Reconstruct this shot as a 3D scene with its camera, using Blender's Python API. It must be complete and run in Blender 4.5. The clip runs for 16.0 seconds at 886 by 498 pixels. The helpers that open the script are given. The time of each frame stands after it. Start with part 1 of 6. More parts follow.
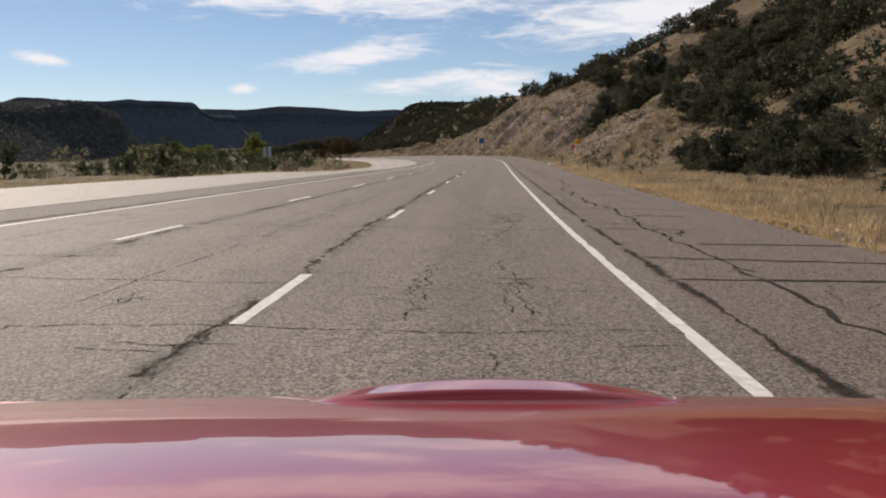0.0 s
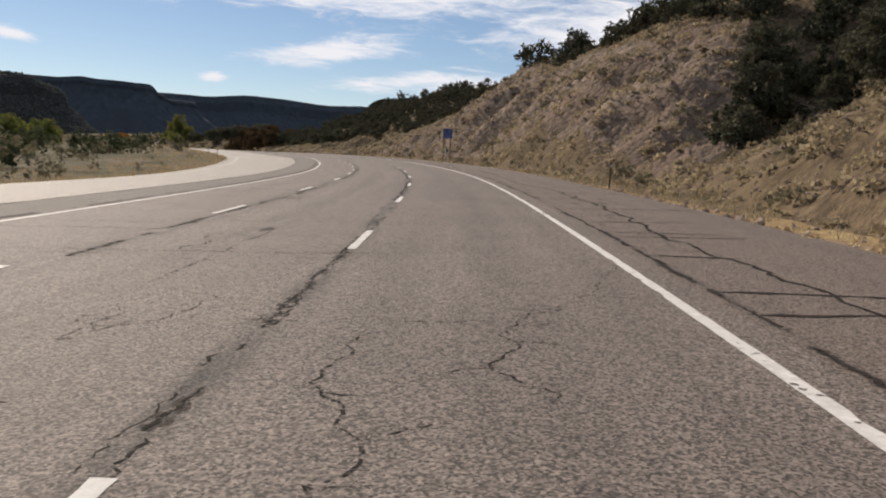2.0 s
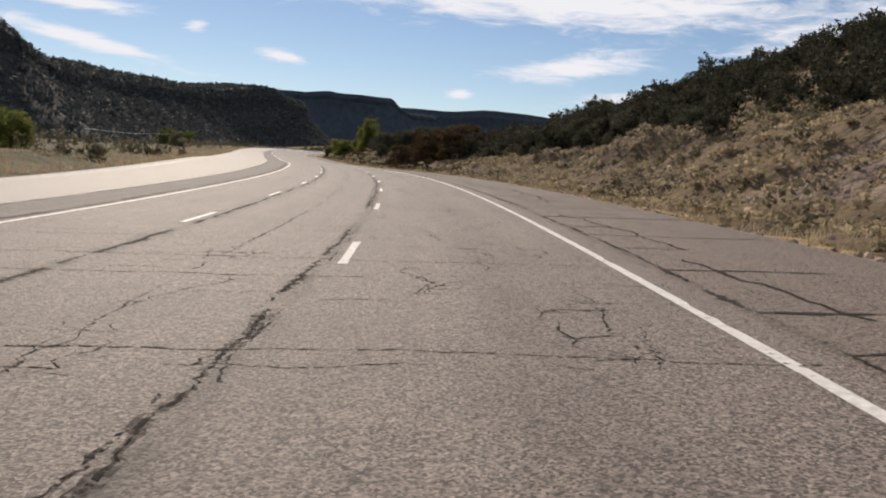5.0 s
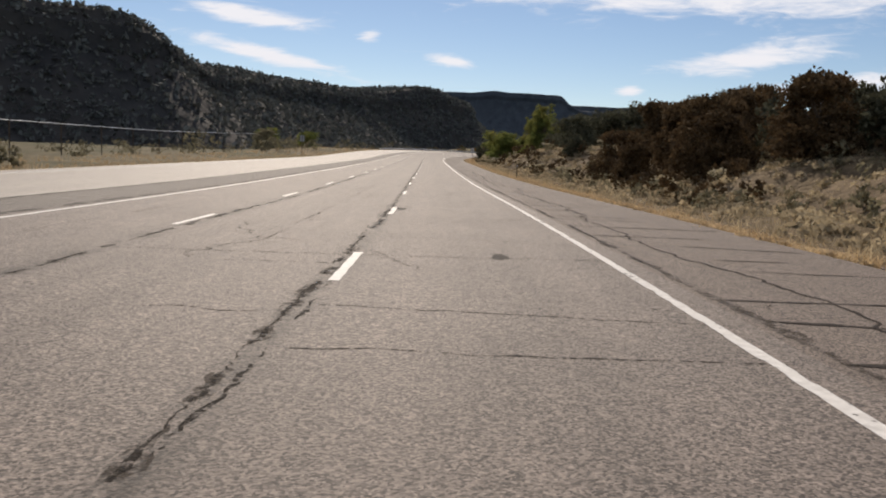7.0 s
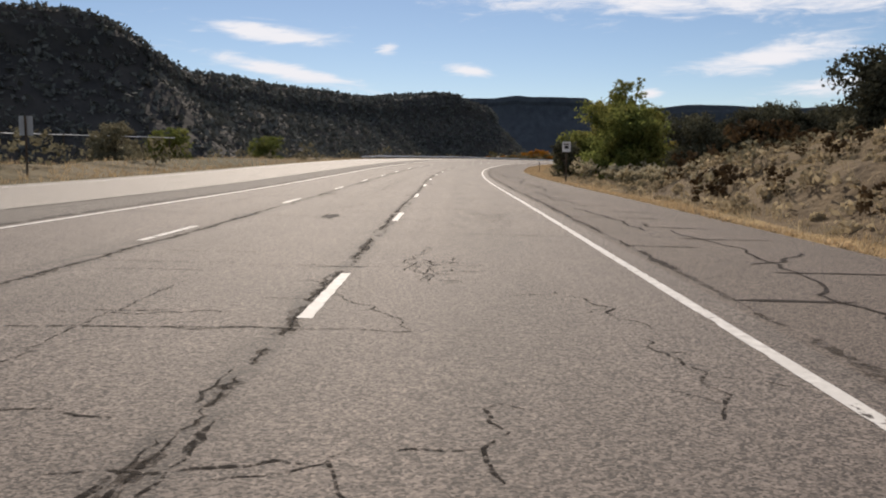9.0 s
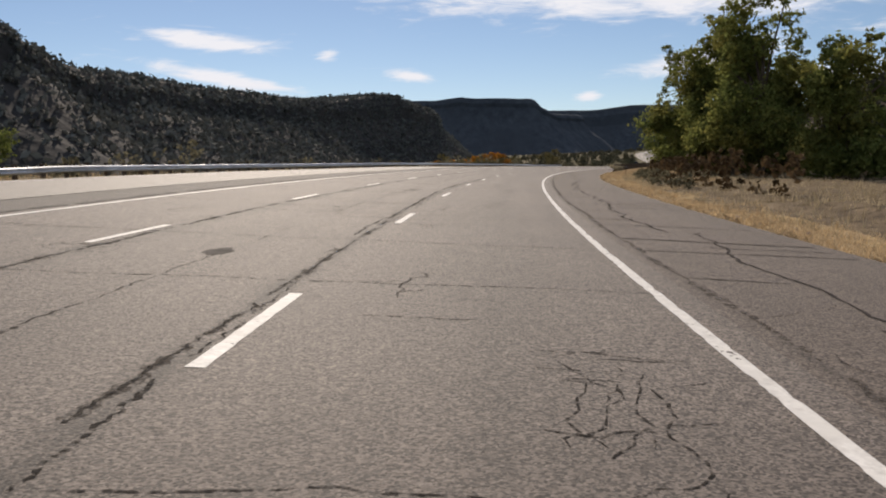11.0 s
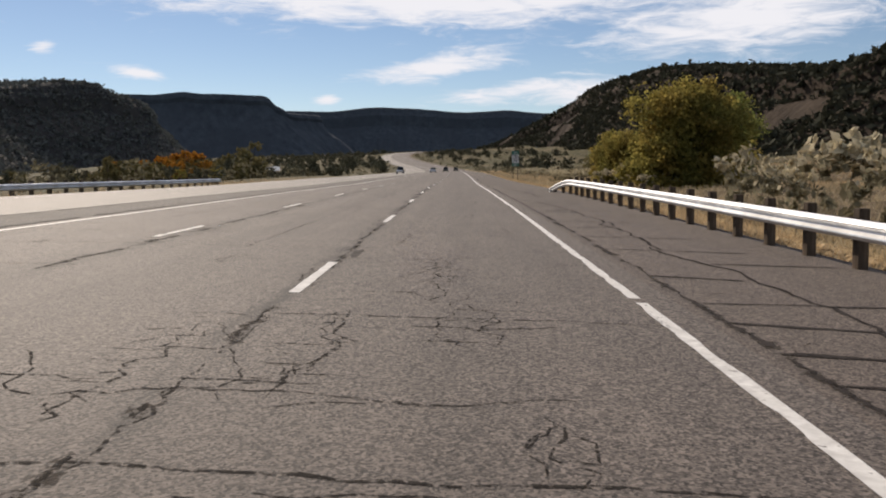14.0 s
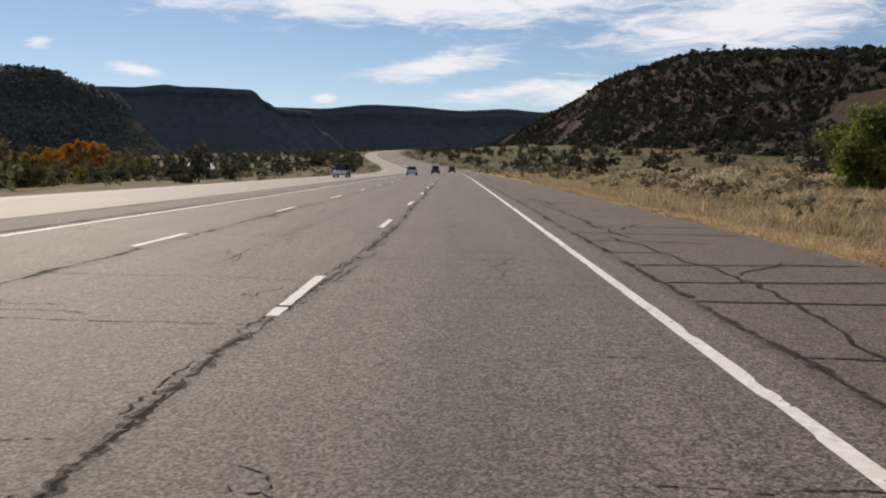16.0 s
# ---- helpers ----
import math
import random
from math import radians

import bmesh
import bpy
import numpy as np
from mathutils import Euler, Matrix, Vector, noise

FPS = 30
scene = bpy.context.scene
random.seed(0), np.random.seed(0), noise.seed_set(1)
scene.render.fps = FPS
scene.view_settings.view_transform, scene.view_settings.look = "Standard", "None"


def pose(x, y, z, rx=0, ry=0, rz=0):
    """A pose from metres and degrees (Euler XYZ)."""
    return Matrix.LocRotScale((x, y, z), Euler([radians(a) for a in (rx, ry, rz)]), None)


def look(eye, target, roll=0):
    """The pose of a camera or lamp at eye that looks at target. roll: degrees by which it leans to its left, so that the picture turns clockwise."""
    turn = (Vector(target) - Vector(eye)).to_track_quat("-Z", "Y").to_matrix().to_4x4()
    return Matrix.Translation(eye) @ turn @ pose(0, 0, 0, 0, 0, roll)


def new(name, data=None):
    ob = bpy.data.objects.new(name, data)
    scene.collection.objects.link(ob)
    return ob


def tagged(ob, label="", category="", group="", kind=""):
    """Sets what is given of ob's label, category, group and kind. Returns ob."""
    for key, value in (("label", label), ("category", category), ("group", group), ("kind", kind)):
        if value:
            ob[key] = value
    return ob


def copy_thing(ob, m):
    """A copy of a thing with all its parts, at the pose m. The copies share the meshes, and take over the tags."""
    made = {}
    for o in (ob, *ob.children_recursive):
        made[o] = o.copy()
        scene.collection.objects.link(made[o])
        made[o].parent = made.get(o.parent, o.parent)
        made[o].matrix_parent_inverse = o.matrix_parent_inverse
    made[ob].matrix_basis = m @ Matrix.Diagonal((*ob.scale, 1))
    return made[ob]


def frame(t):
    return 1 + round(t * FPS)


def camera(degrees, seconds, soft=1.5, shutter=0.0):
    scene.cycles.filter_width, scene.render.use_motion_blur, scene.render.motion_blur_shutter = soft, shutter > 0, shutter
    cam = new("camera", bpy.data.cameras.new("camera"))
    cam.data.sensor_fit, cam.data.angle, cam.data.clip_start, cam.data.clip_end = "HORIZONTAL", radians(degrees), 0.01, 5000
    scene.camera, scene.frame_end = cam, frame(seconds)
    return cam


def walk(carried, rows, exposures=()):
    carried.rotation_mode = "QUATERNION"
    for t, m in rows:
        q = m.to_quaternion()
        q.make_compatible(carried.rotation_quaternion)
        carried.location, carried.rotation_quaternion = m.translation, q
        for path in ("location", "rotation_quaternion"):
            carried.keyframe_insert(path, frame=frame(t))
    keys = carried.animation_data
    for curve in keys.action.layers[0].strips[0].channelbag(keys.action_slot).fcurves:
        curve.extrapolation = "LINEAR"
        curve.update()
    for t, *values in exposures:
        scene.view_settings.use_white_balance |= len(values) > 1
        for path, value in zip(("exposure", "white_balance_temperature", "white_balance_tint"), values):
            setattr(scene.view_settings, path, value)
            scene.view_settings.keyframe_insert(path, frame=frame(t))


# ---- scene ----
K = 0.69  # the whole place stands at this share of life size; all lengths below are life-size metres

# the highway's line: heading, grade and cross-fall at knots along the right edge line
STEP = 30.0
HEADING = [-3.34, -5.9, -8.45, -8.62, -8.75, -8.32, -6.47, -2.18, 1.15, 4.96, 9.05, 11.68, 14.75, 17.69, 19.61, 21.22, 20.58, 20.9,
           20.53, 21.23, 19.35, 16.31, 13.21, 10.89, 7.85, 3.66, 0.04, -0.93, -0.37, -0.71, -1.05, -0.89, -0.67, -0.67, -0.73]
GRADE = [0.41, 0.51, 0.49, 0.47, 0.99, 1.22, 1.11, 0.99, 0.94, 0.69, 0.39, 0.44, 0.09, -0.33, -0.59, -0.45, 0.01, 0.48,
         0.79, 0.89, 1.12, 1.31, 1.3, 0.9, 0.63, 0.76, 0.45, 0.49, 0.47, -0.34, -0.05, 0.3, 0.4, 0.34, 0.19]
FALL = [3.4, 2.31, 1.19, 0.85, -0.11, -1.63, -2.13, -2.81, -2.77, -2.13, -2.52, -2.32, -1.76, -0.73, 0.2, 0.47, 1.12, 1.36,
        1.12, 0.77, 1.5, 2.67, 3.64, 3.74, 3.72, 3.85, 2.99, 2.4, 1.33, 0.76, 1.1, 1.0, 0.4, 0.1, 0.0]
FAR_S = [1000, 1080, 1200, 1320, 1500, 1800, 2200, 2700]
FAR_HEADING = [-0.8, -0.4, 4.0, 7.5, 6.0, -2.0, -8.0, -12.0]
FAR_GRADE = [0.1, 0.0, 1.6, 3.2, 3.6, 3.0, 2.0, 1.0]
S0 = -150.0
SS = np.arange(S0, 2700.0, 1.0)
KS = list(np.arange(len(HEADING)) * STEP - STEP)


def soft_line(knots, values):
    v = np.interp(SS, knots, values)
    return np.convolve(np.pad(v, 12, mode="edge"), np.ones(25) / 25, mode="valid")


TH = np.radians(soft_line(KS + FAR_S, HEADING + FAR_HEADING))
SLOPE = soft_line(KS + FAR_S, GRADE + FAR_GRADE) / 100
BANK = np.tan(np.radians(soft_line(KS + [1050, 2700], FALL + [0, 0])))
CX, CY, CZ = np.cumsum(-np.sin(TH)), np.cumsum(np.cos(TH)), np.cumsum(SLOPE)
zero = int(-S0)
CX, CY, CZ = CX - CX[zero], CY - CY[zero], CZ - CZ[zero]
SPAN_L, SPAN_R = -22.6, 4.6  # paved width, from the right edge line


def at(s, d, h=0.0):
    """World points at distance s along the road, d to the right of the edge line, h over the road's plane."""
    s, d = np.broadcast_arrays(np.asarray(s, float), np.asarray(d, float))
    th = np.interp(s, SS, TH)
    x = np.interp(s, SS, CX) + d * np.cos(th)
    y = np.interp(s, SS, CY) + d * np.sin(th)
    fall = np.interp(s, SS, BANK)
    z = np.interp(s, SS, CZ) - fall * np.clip(d, SPAN_L, SPAN_R) - np.abs(fall) * 0.65 * np.clip(-d - 12, 0, 11) + h
    return np.stack([x, y, z], -1)


def spot(s, d, h=0.0, turn=0.0):
    """A pose on the ground at (s, d), facing along the road."""
    p = at(s, d, h + ground_h(s, d))
    return pose(*[float(v) for v in p], 0, 0, math.degrees(float(np.interp(s, SS, TH))) + turn)


def hash2(i, j, seed):
    n = (i.astype(np.int64) * 374761393 + j.astype(np.int64) * 668265263 + seed * 982451653) & 0x7FFFFFFF
    n = ((n ^ (n >> 13)) * 1274126177) & 0x7FFFFFFF
    return ((n ^ (n >> 16)) & 0xFFFF) / 65535.0


def vnoise(x, y, seed=0):
    x, y = np.broadcast_arrays(np.asarray(x, float), np.asarray(y, float))
    i, j = np.floor(x), np.floor(y)
    u, v = x - i, y - j
    u, v = u * u * (3 - 2 * u), v * v * (3 - 2 * v)
    a, b, c, d = hash2(i, j, seed), hash2(i + 1, j, seed), hash2(i, j + 1, seed), hash2(i + 1, j + 1, seed)
    return (a * (1 - u) + b * u) * (1 - v) + (c * (1 - u) + d * u) * v * 1.0 - 0.5


def fbm(x, y, seed=0, octaves=4):
    return sum(vnoise(np.asarray(x) * 2 ** k, np.asarray(y) * 2 ** k, seed + k) / 2 ** k for k in range(octaves))


# right-hand land: toe of the bank, its steepness, its height, slope of the natural hill above, height of that hill
LAND = np.array([
    (-150, 34, 0.5, 6, 0.62, 120), (30, 30, 0.5, 5, 0.62, 120), (80, 22, 0.6, 5, 0.60, 120), (94, 16, 0.5, 3.2, 0.60, 118), (107, 14, 0.6, 4.2, 0.58, 116), (117, 9.4, 0.62, 6.4, 0.58, 115),
    (140, 9.0, 0.62, 7.6, 0.58, 110), (150, 9.5, 0.46, 5.0, 0.6, 107), (161, 10.5, 0.3, 3.2, 0.60, 105), (175, 11, 1.0, 13, 0.55, 100), (190, 10, 1.05, 16, 0.56, 100),
    (230, 10, 1.1, 19, 0.38, 92), (262, 10.5, 1.0, 15.5, 0.34, 76), (288, 11, 0.8, 9.5, 0.24, 45), (325, 12, 0.5, 5.5, 0.33, 36), (370, 12, 0.45, 3.5, 0.42, 28)])
LAND2 = np.array([
    (425, 16, 0.35, 3, 0.46, 23), (470, 18, 0.3, 2, 0.2, 13),
    (496, 14, 0.3, 2.2, 0.14, 10), (520, 8.8, 0.46, 2.7, 0.12, 10), (536, 9, 0.36, 2.9, 0.1, 10), (566, 13, 0.32, 2.6, 0.09, 8), (600, 22, 0.2, 1.5, 0.08, 8),
    (660, 30, 0.12, 1, 0.04, 6), (900, 35, 0.12, 1, 0.03, 5), (1100, 40, 0.1, 1, 0.02, 5), (2700, 40, 0.1, 1, 0.02, 6)])
LAND = np.concatenate([LAND, LAND2])


def ground_h(s, d):
    """Height of the land over the road's plane (carried on level past the pavement)."""
    s, d = np.broadcast_arrays(np.asarray(s, float), np.asarray(d, float))
    se = s - 1.05 * np.clip(d - 11, 0, 17) * np.clip(1 - np.abs(s - 168) / 42, 0, 1)  # the gully runs back at a slant
    toe, k, ht, kn, cap = [np.interp(se, LAND[:, 0], LAND[:, i]) for i in range(1, 6)]
    calm = 1 - 0.8 * np.clip(1.5 - np.abs(s - 136) / 26, 0, 1)
    toe = toe + 2.5 * calm * fbm(s / 17, s * 0 + 3, 5, 3)
    ht = ht * (1 + 0.35 * calm * fbm(s / 26, s * 0, 9, 3))
    up = np.clip((d - toe) * k, 0, ht)
    cut = np.clip(up / np.maximum(ht, 0.1), 0, 1)
    steep = cut * (1 - cut) * 4 * np.clip(ht / 8, 0, 1)
    top = toe + ht / k + 8 * np.clip(1 - np.abs(s - 128) / 24, 0, 1)  # a level bench behind the first mound
    hill = np.minimum(np.maximum(d - top, 0) * kn, cap) + np.clip(d - top, 0, 60) * 0.12 * fbm(s / 45, d / 45, 21, 3)
    rill = steep * (5.8 * (0.3 - np.abs(fbm((s + 0.9 * d) / 7.5, d / 24, 31, 3))) + 1.6 * fbm((s + 0.9 * d) / 2.2, d / 9, 33, 3) + 2.4 * fbm(s / 11, d / 9, 37, 3) + 1.5 * (0.25 - np.abs(fbm(s / 2.6, d / 2.2, 39, 2))))
    right = -0.06 - 0.35 * np.clip((d - 4.6) / 2.5, 0, 1) + up + hill + rill + np.clip((d - 5) / 6, 0, 1) * 0.5 * fbm(s / 5, d / 5, 41, 3)
    right = right + 1.3 * np.exp(-((s - 130.4) / 6) ** 2 - ((d - 11) / 2.2) ** 2)  # the rise under the shrine
    dl = -d + SPAN_L
    berm = 1.6 * np.exp(-((s - 300) / 45) ** 2) * np.exp(-((dl - 9) / 6) ** 2) + 1.0 * np.exp(-((s - 560) / 80) ** 2) * np.exp(-((dl - 9) / 6) ** 2)
    left = -0.06 - 0.3 * np.clip(dl / 3, 0, 1) - 3.0 * np.clip((dl - 14) / 70, 0, 1) + berm + np.clip(dl / 8, 0, 1) * 0.6 * fbm(s / 7, d / 7, 51, 3)
    h = np.where(d > SPAN_R, right, np.where(d < SPAN_L, left, -0.25))
    return h


# ---- camera ----
cam = camera(55.0, 16.0, soft=2.0)
PATH = [
    (0.0, -0.77, 9.66, 1.58, -5.22, -6.08, 0.67),
    (0.5, 2.60, 35.31, 1.67, -7.01, -5.95, 0.19),
    (1.0, 6.32, 60.92, 1.79, -7.96, -5.92, -0.95),
    (1.5, 10.27, 86.55, 1.95, -7.93, -5.76, -1.37),
    (2.0, 13.88, 112.67, 2.19, -7.36, -5.88, -2.97),
    (2.5, 17.24, 138.62, 2.45, -6.34, -5.58, -3.68),
    (3.0, 19.68, 164.48, 2.71, -3.97, -5.82, -4.44),
    (3.5, 20.81, 190.59, 2.96, -1.82, -5.49, -4.72),
    (4.0, 20.52, 216.94, 3.23, 1.87, -5.83, -4.14),
    (4.5, 18.59, 243.81, 3.43, 5.23, -5.86, -4.14),
    (5.0, 14.84, 270.73, 3.56, 8.60, -5.75, -3.85),
    (5.5, 9.85, 297.76, 3.69, 11.61, -5.88, -3.45),
    (6.0, 3.56, 324.79, 3.78, 14.83, -6.02, -3.05),
    (6.5, -4.09, 351.60, 3.79, 17.68, -6.14, -2.65),
    (7.0, -12.82, 378.09, 3.72, 19.82, -6.27, -2.25),
    (7.5, -22.29, 404.13, 3.59, 21.30, -6.41, -1.85),
    (8.0, -32.17, 429.88, 3.52, 21.26, -6.16, -0.70),
    (8.5, -42.11, 456.14, 3.56, 21.24, -5.99, -0.44),
    (9.0, -52.19, 482.86, 3.70, 21.26, -5.64, -0.17),
    (9.5, -62.04, 509.35, 3.90, 22.30, -5.56, 0.12),
    (10.0, -71.88, 535.55, 4.16, 21.58, -5.48, 0.41),
    (10.5, -81.01, 561.91, 4.49, 19.67, -5.40, 0.71),
    (11.0, -88.94, 588.64, 4.87, 17.48, -5.32, 1.00),
    (11.5, -95.57, 615.81, 5.24, 15.73, -5.24, 1.29),
    (12.0, -101.55, 643.23, 5.55, 12.14, -5.23, 1.66),
    (12.5, -105.90, 670.49, 5.76, 8.50, -5.17, 1.26),
    (13.0, -108.31, 698.25, 5.93, 5.00, -5.17, 1.19),
    (13.5, -109.27, 726.08, 6.08, 2.04, -4.82, 1.08),
    (14.0, -109.27, 754.03, 6.20, 0.21, -5.37, 0.69),
    (14.5, -108.89, 781.89, 6.30, -0.09, -5.22, 0.25),
    (15.0, -108.49, 809.87, 6.34, -0.35, -5.67, -0.34),
    (15.5, -108.11, 837.62, 6.28, -0.25, -5.62, -0.45),
    (16.0, -107.89, 864.99, 6.29, -0.02, -5.39, 0.11),
]
EXPOSURE = 0.0
KELVIN, TINT = 6650, 14
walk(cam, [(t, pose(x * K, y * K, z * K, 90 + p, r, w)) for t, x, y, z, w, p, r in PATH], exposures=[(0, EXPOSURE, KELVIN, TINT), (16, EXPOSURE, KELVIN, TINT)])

# ---- sky and sun ----
SUN_LEFT, SUN_UP = 28.0, 33.0  # degrees left of the y axis, and over the horizon
world = bpy.data.worlds.new("sky")
scene.world = world
world.use_nodes = True
wn, wl = world.node_tree.nodes, world.node_tree.links
wn.clear()


def wmath(op, a, b=None, c=None):
    n = wn.new("ShaderNodeMath")
    n.operation = op
    for i, v in enumerate((a, b, c)):
        if v is None:
            continue
        if isinstance(v, (int, float)):
            n.inputs[i].default_value = v
        else:
            wl.new(v, n.inputs[i])
    return n.outputs[0]


sky = wn.new("ShaderNodeTexSky")
sky.sky_type, sky.sun_disc = "NISHITA", False
sky.sun_elevation, sky.sun_rotation = radians(SUN_UP), radians(-SUN_LEFT)
sky.altitude, sky.air_density, sky.dust_density, sky.ozone_density = 1800, 1.0, 0.25, 2.0
coord = wn.new("ShaderNodeTexCoord")
split = wn.new("ShaderNodeSeparateXYZ")
wl.new(coord.outputs["Generated"], split.inputs[0])
dx, dy, dz = split.outputs
azim = wmath("MULTIPLY", wmath("ARCTAN2", wmath("MULTIPLY", dx, -1.0), dy), 180 / math.pi)
elev = wmath("MULTIPLY", wmath("ARCSINE", dz), 180 / math.pi)
flat = wn.new("ShaderNodeCombineXYZ")
wl.new(wmath("MULTIPLY", azim, 0.11), flat.inputs[0])
wl.new(wmath("MULTIPLY", elev, 0.55), flat.inputs[1])
wisps = wn.new("ShaderNodeTexNoise")
wisps.inputs["Scale"].default_value, wisps.inputs["Detail"].default_value, wisps.inputs["Roughness"].default_value = 2.6, 9.0, 0.66
wisps.inputs["Distortion"].default_value = 0.6
wl.new(flat.outputs[0], wisps.inputs["Vector"])
# cloud banks: azimuth, elevation, half-width, half-height, tilt, density
CLOUDS = [(0.6, 6.7, 5.2, 0.62, 0.14, 1.15), (-2.0, 7.6, 3.6, 0.7, 0.1, 0.75), (-5.0, 5.1, 6.0, 0.55, 0.11, 1.0), (-9.0, 5.0, 4.0, 1.0, 0.0, 0.95), (7.8, 4.6, 1.0, 0.28, 0.0, 1.1),
          (19.6, 6.2, 1.7, 0.34, -0.1, 1.15), (25.0, 7.5, 0.9, 0.36, 0.1, 1.0), (32.5, 8.4, 4.6, 0.5, -0.08, 1.2), (32.0, 6.1, 5.5, 0.42, -0.18, 1.2),
          (2.0, 10.9, 19.0, 1.35, -0.02, 1.2), (-19.0, 9.2, 10.0, 1.9, 0.08, 1.1), (-36.0, 12.0, 14.0, 4.0, 0.0, 0.9), (20.0, 16.0, 26.0, 2.6, 0.0, 0.95), (-10.0, 25.0, 40.0, 6.0, 0.0, 0.7),
          # unseen banks behind and overhead, added to brighten the shadows
          (110.0, 20.0, 60.0, 9.0, 0.0, 0.9), (-110.0, 22.0, 60.0, 10.0, 0.0, 0.9), (180.0, 30.0, 70.0, 12.0, 0.0, 0.9), (-180.0, 30.0, 70.0, 12.0, 0.0, 0.9), (0.0, 62.0, 260.0, 20.0, 0.0, 0.85)]
total = None
for ca, ce, wa, we, tilt, dens in CLOUDS:
    da = wmath("SUBTRACT", azim, ca)
    u = wmath("DIVIDE", da, wa)
    v = wmath("DIVIDE", wmath("SUBTRACT", wmath("SUBTRACT", elev, ce), wmath("MULTIPLY", da, -tilt)), we * 1.3)
    r2 = wmath("ADD", wmath("MULTIPLY", u, u), wmath("MULTIPLY", v, v))
    g = wmath("MULTIPLY", wmath("EXPONENT", wmath("MULTIPLY", r2, -1.0)), dens)
    total = g if total is None else wmath("MAXIMUM", total, g)
shape = wmath("ADD", wmath("MULTIPLY", total, 1.1), wmath("MULTIPLY", wmath("SUBTRACT", wisps.outputs["Fac"], 0.5), 2.1))
cover = wn.new("ShaderNodeMapRange")
cover.interpolation_type = "SMOOTHSTEP"
cover.inputs["From Min"].default_value, cover.inputs["From Max"].default_value = 0.3, 1.22
wl.new(shape, cover.inputs["Value"])
mixc = wn.new("ShaderNodeMix")
mixc.data_type = "RGBA"
wl.new(cover.outputs[0], mixc.inputs["Factor"])
wl.new(sky.outputs[0], mixc.inputs["A"])
mixc.inputs["B"].default_value = (10.6, 10.9, 11.4, 1)
back = wn.new("ShaderNodeBackground")
back.inputs["Strength"].default_value = 0.08
wl.new(mixc.outputs["Result"], back.inputs["Color"])
wout = wn.new("ShaderNodeOutputWorld")
wl.new(back.outputs[0], wout.inputs["Surface"])

sun_data = bpy.data.lights.new("sun", "SUN")
sun_data.energy, sun_data.angle, sun_data.color = 4.6, radians(0.53), (1.0, 0.89, 0.74)
sun = new("sun", sun_data)
az, el = radians(SUN_LEFT), radians(SUN_UP)
sun.matrix_basis = look((0, 0, 50), (math.sin(az) * math.cos(el), -math.cos(az) * math.cos(el), 50 - math.sin(el)))


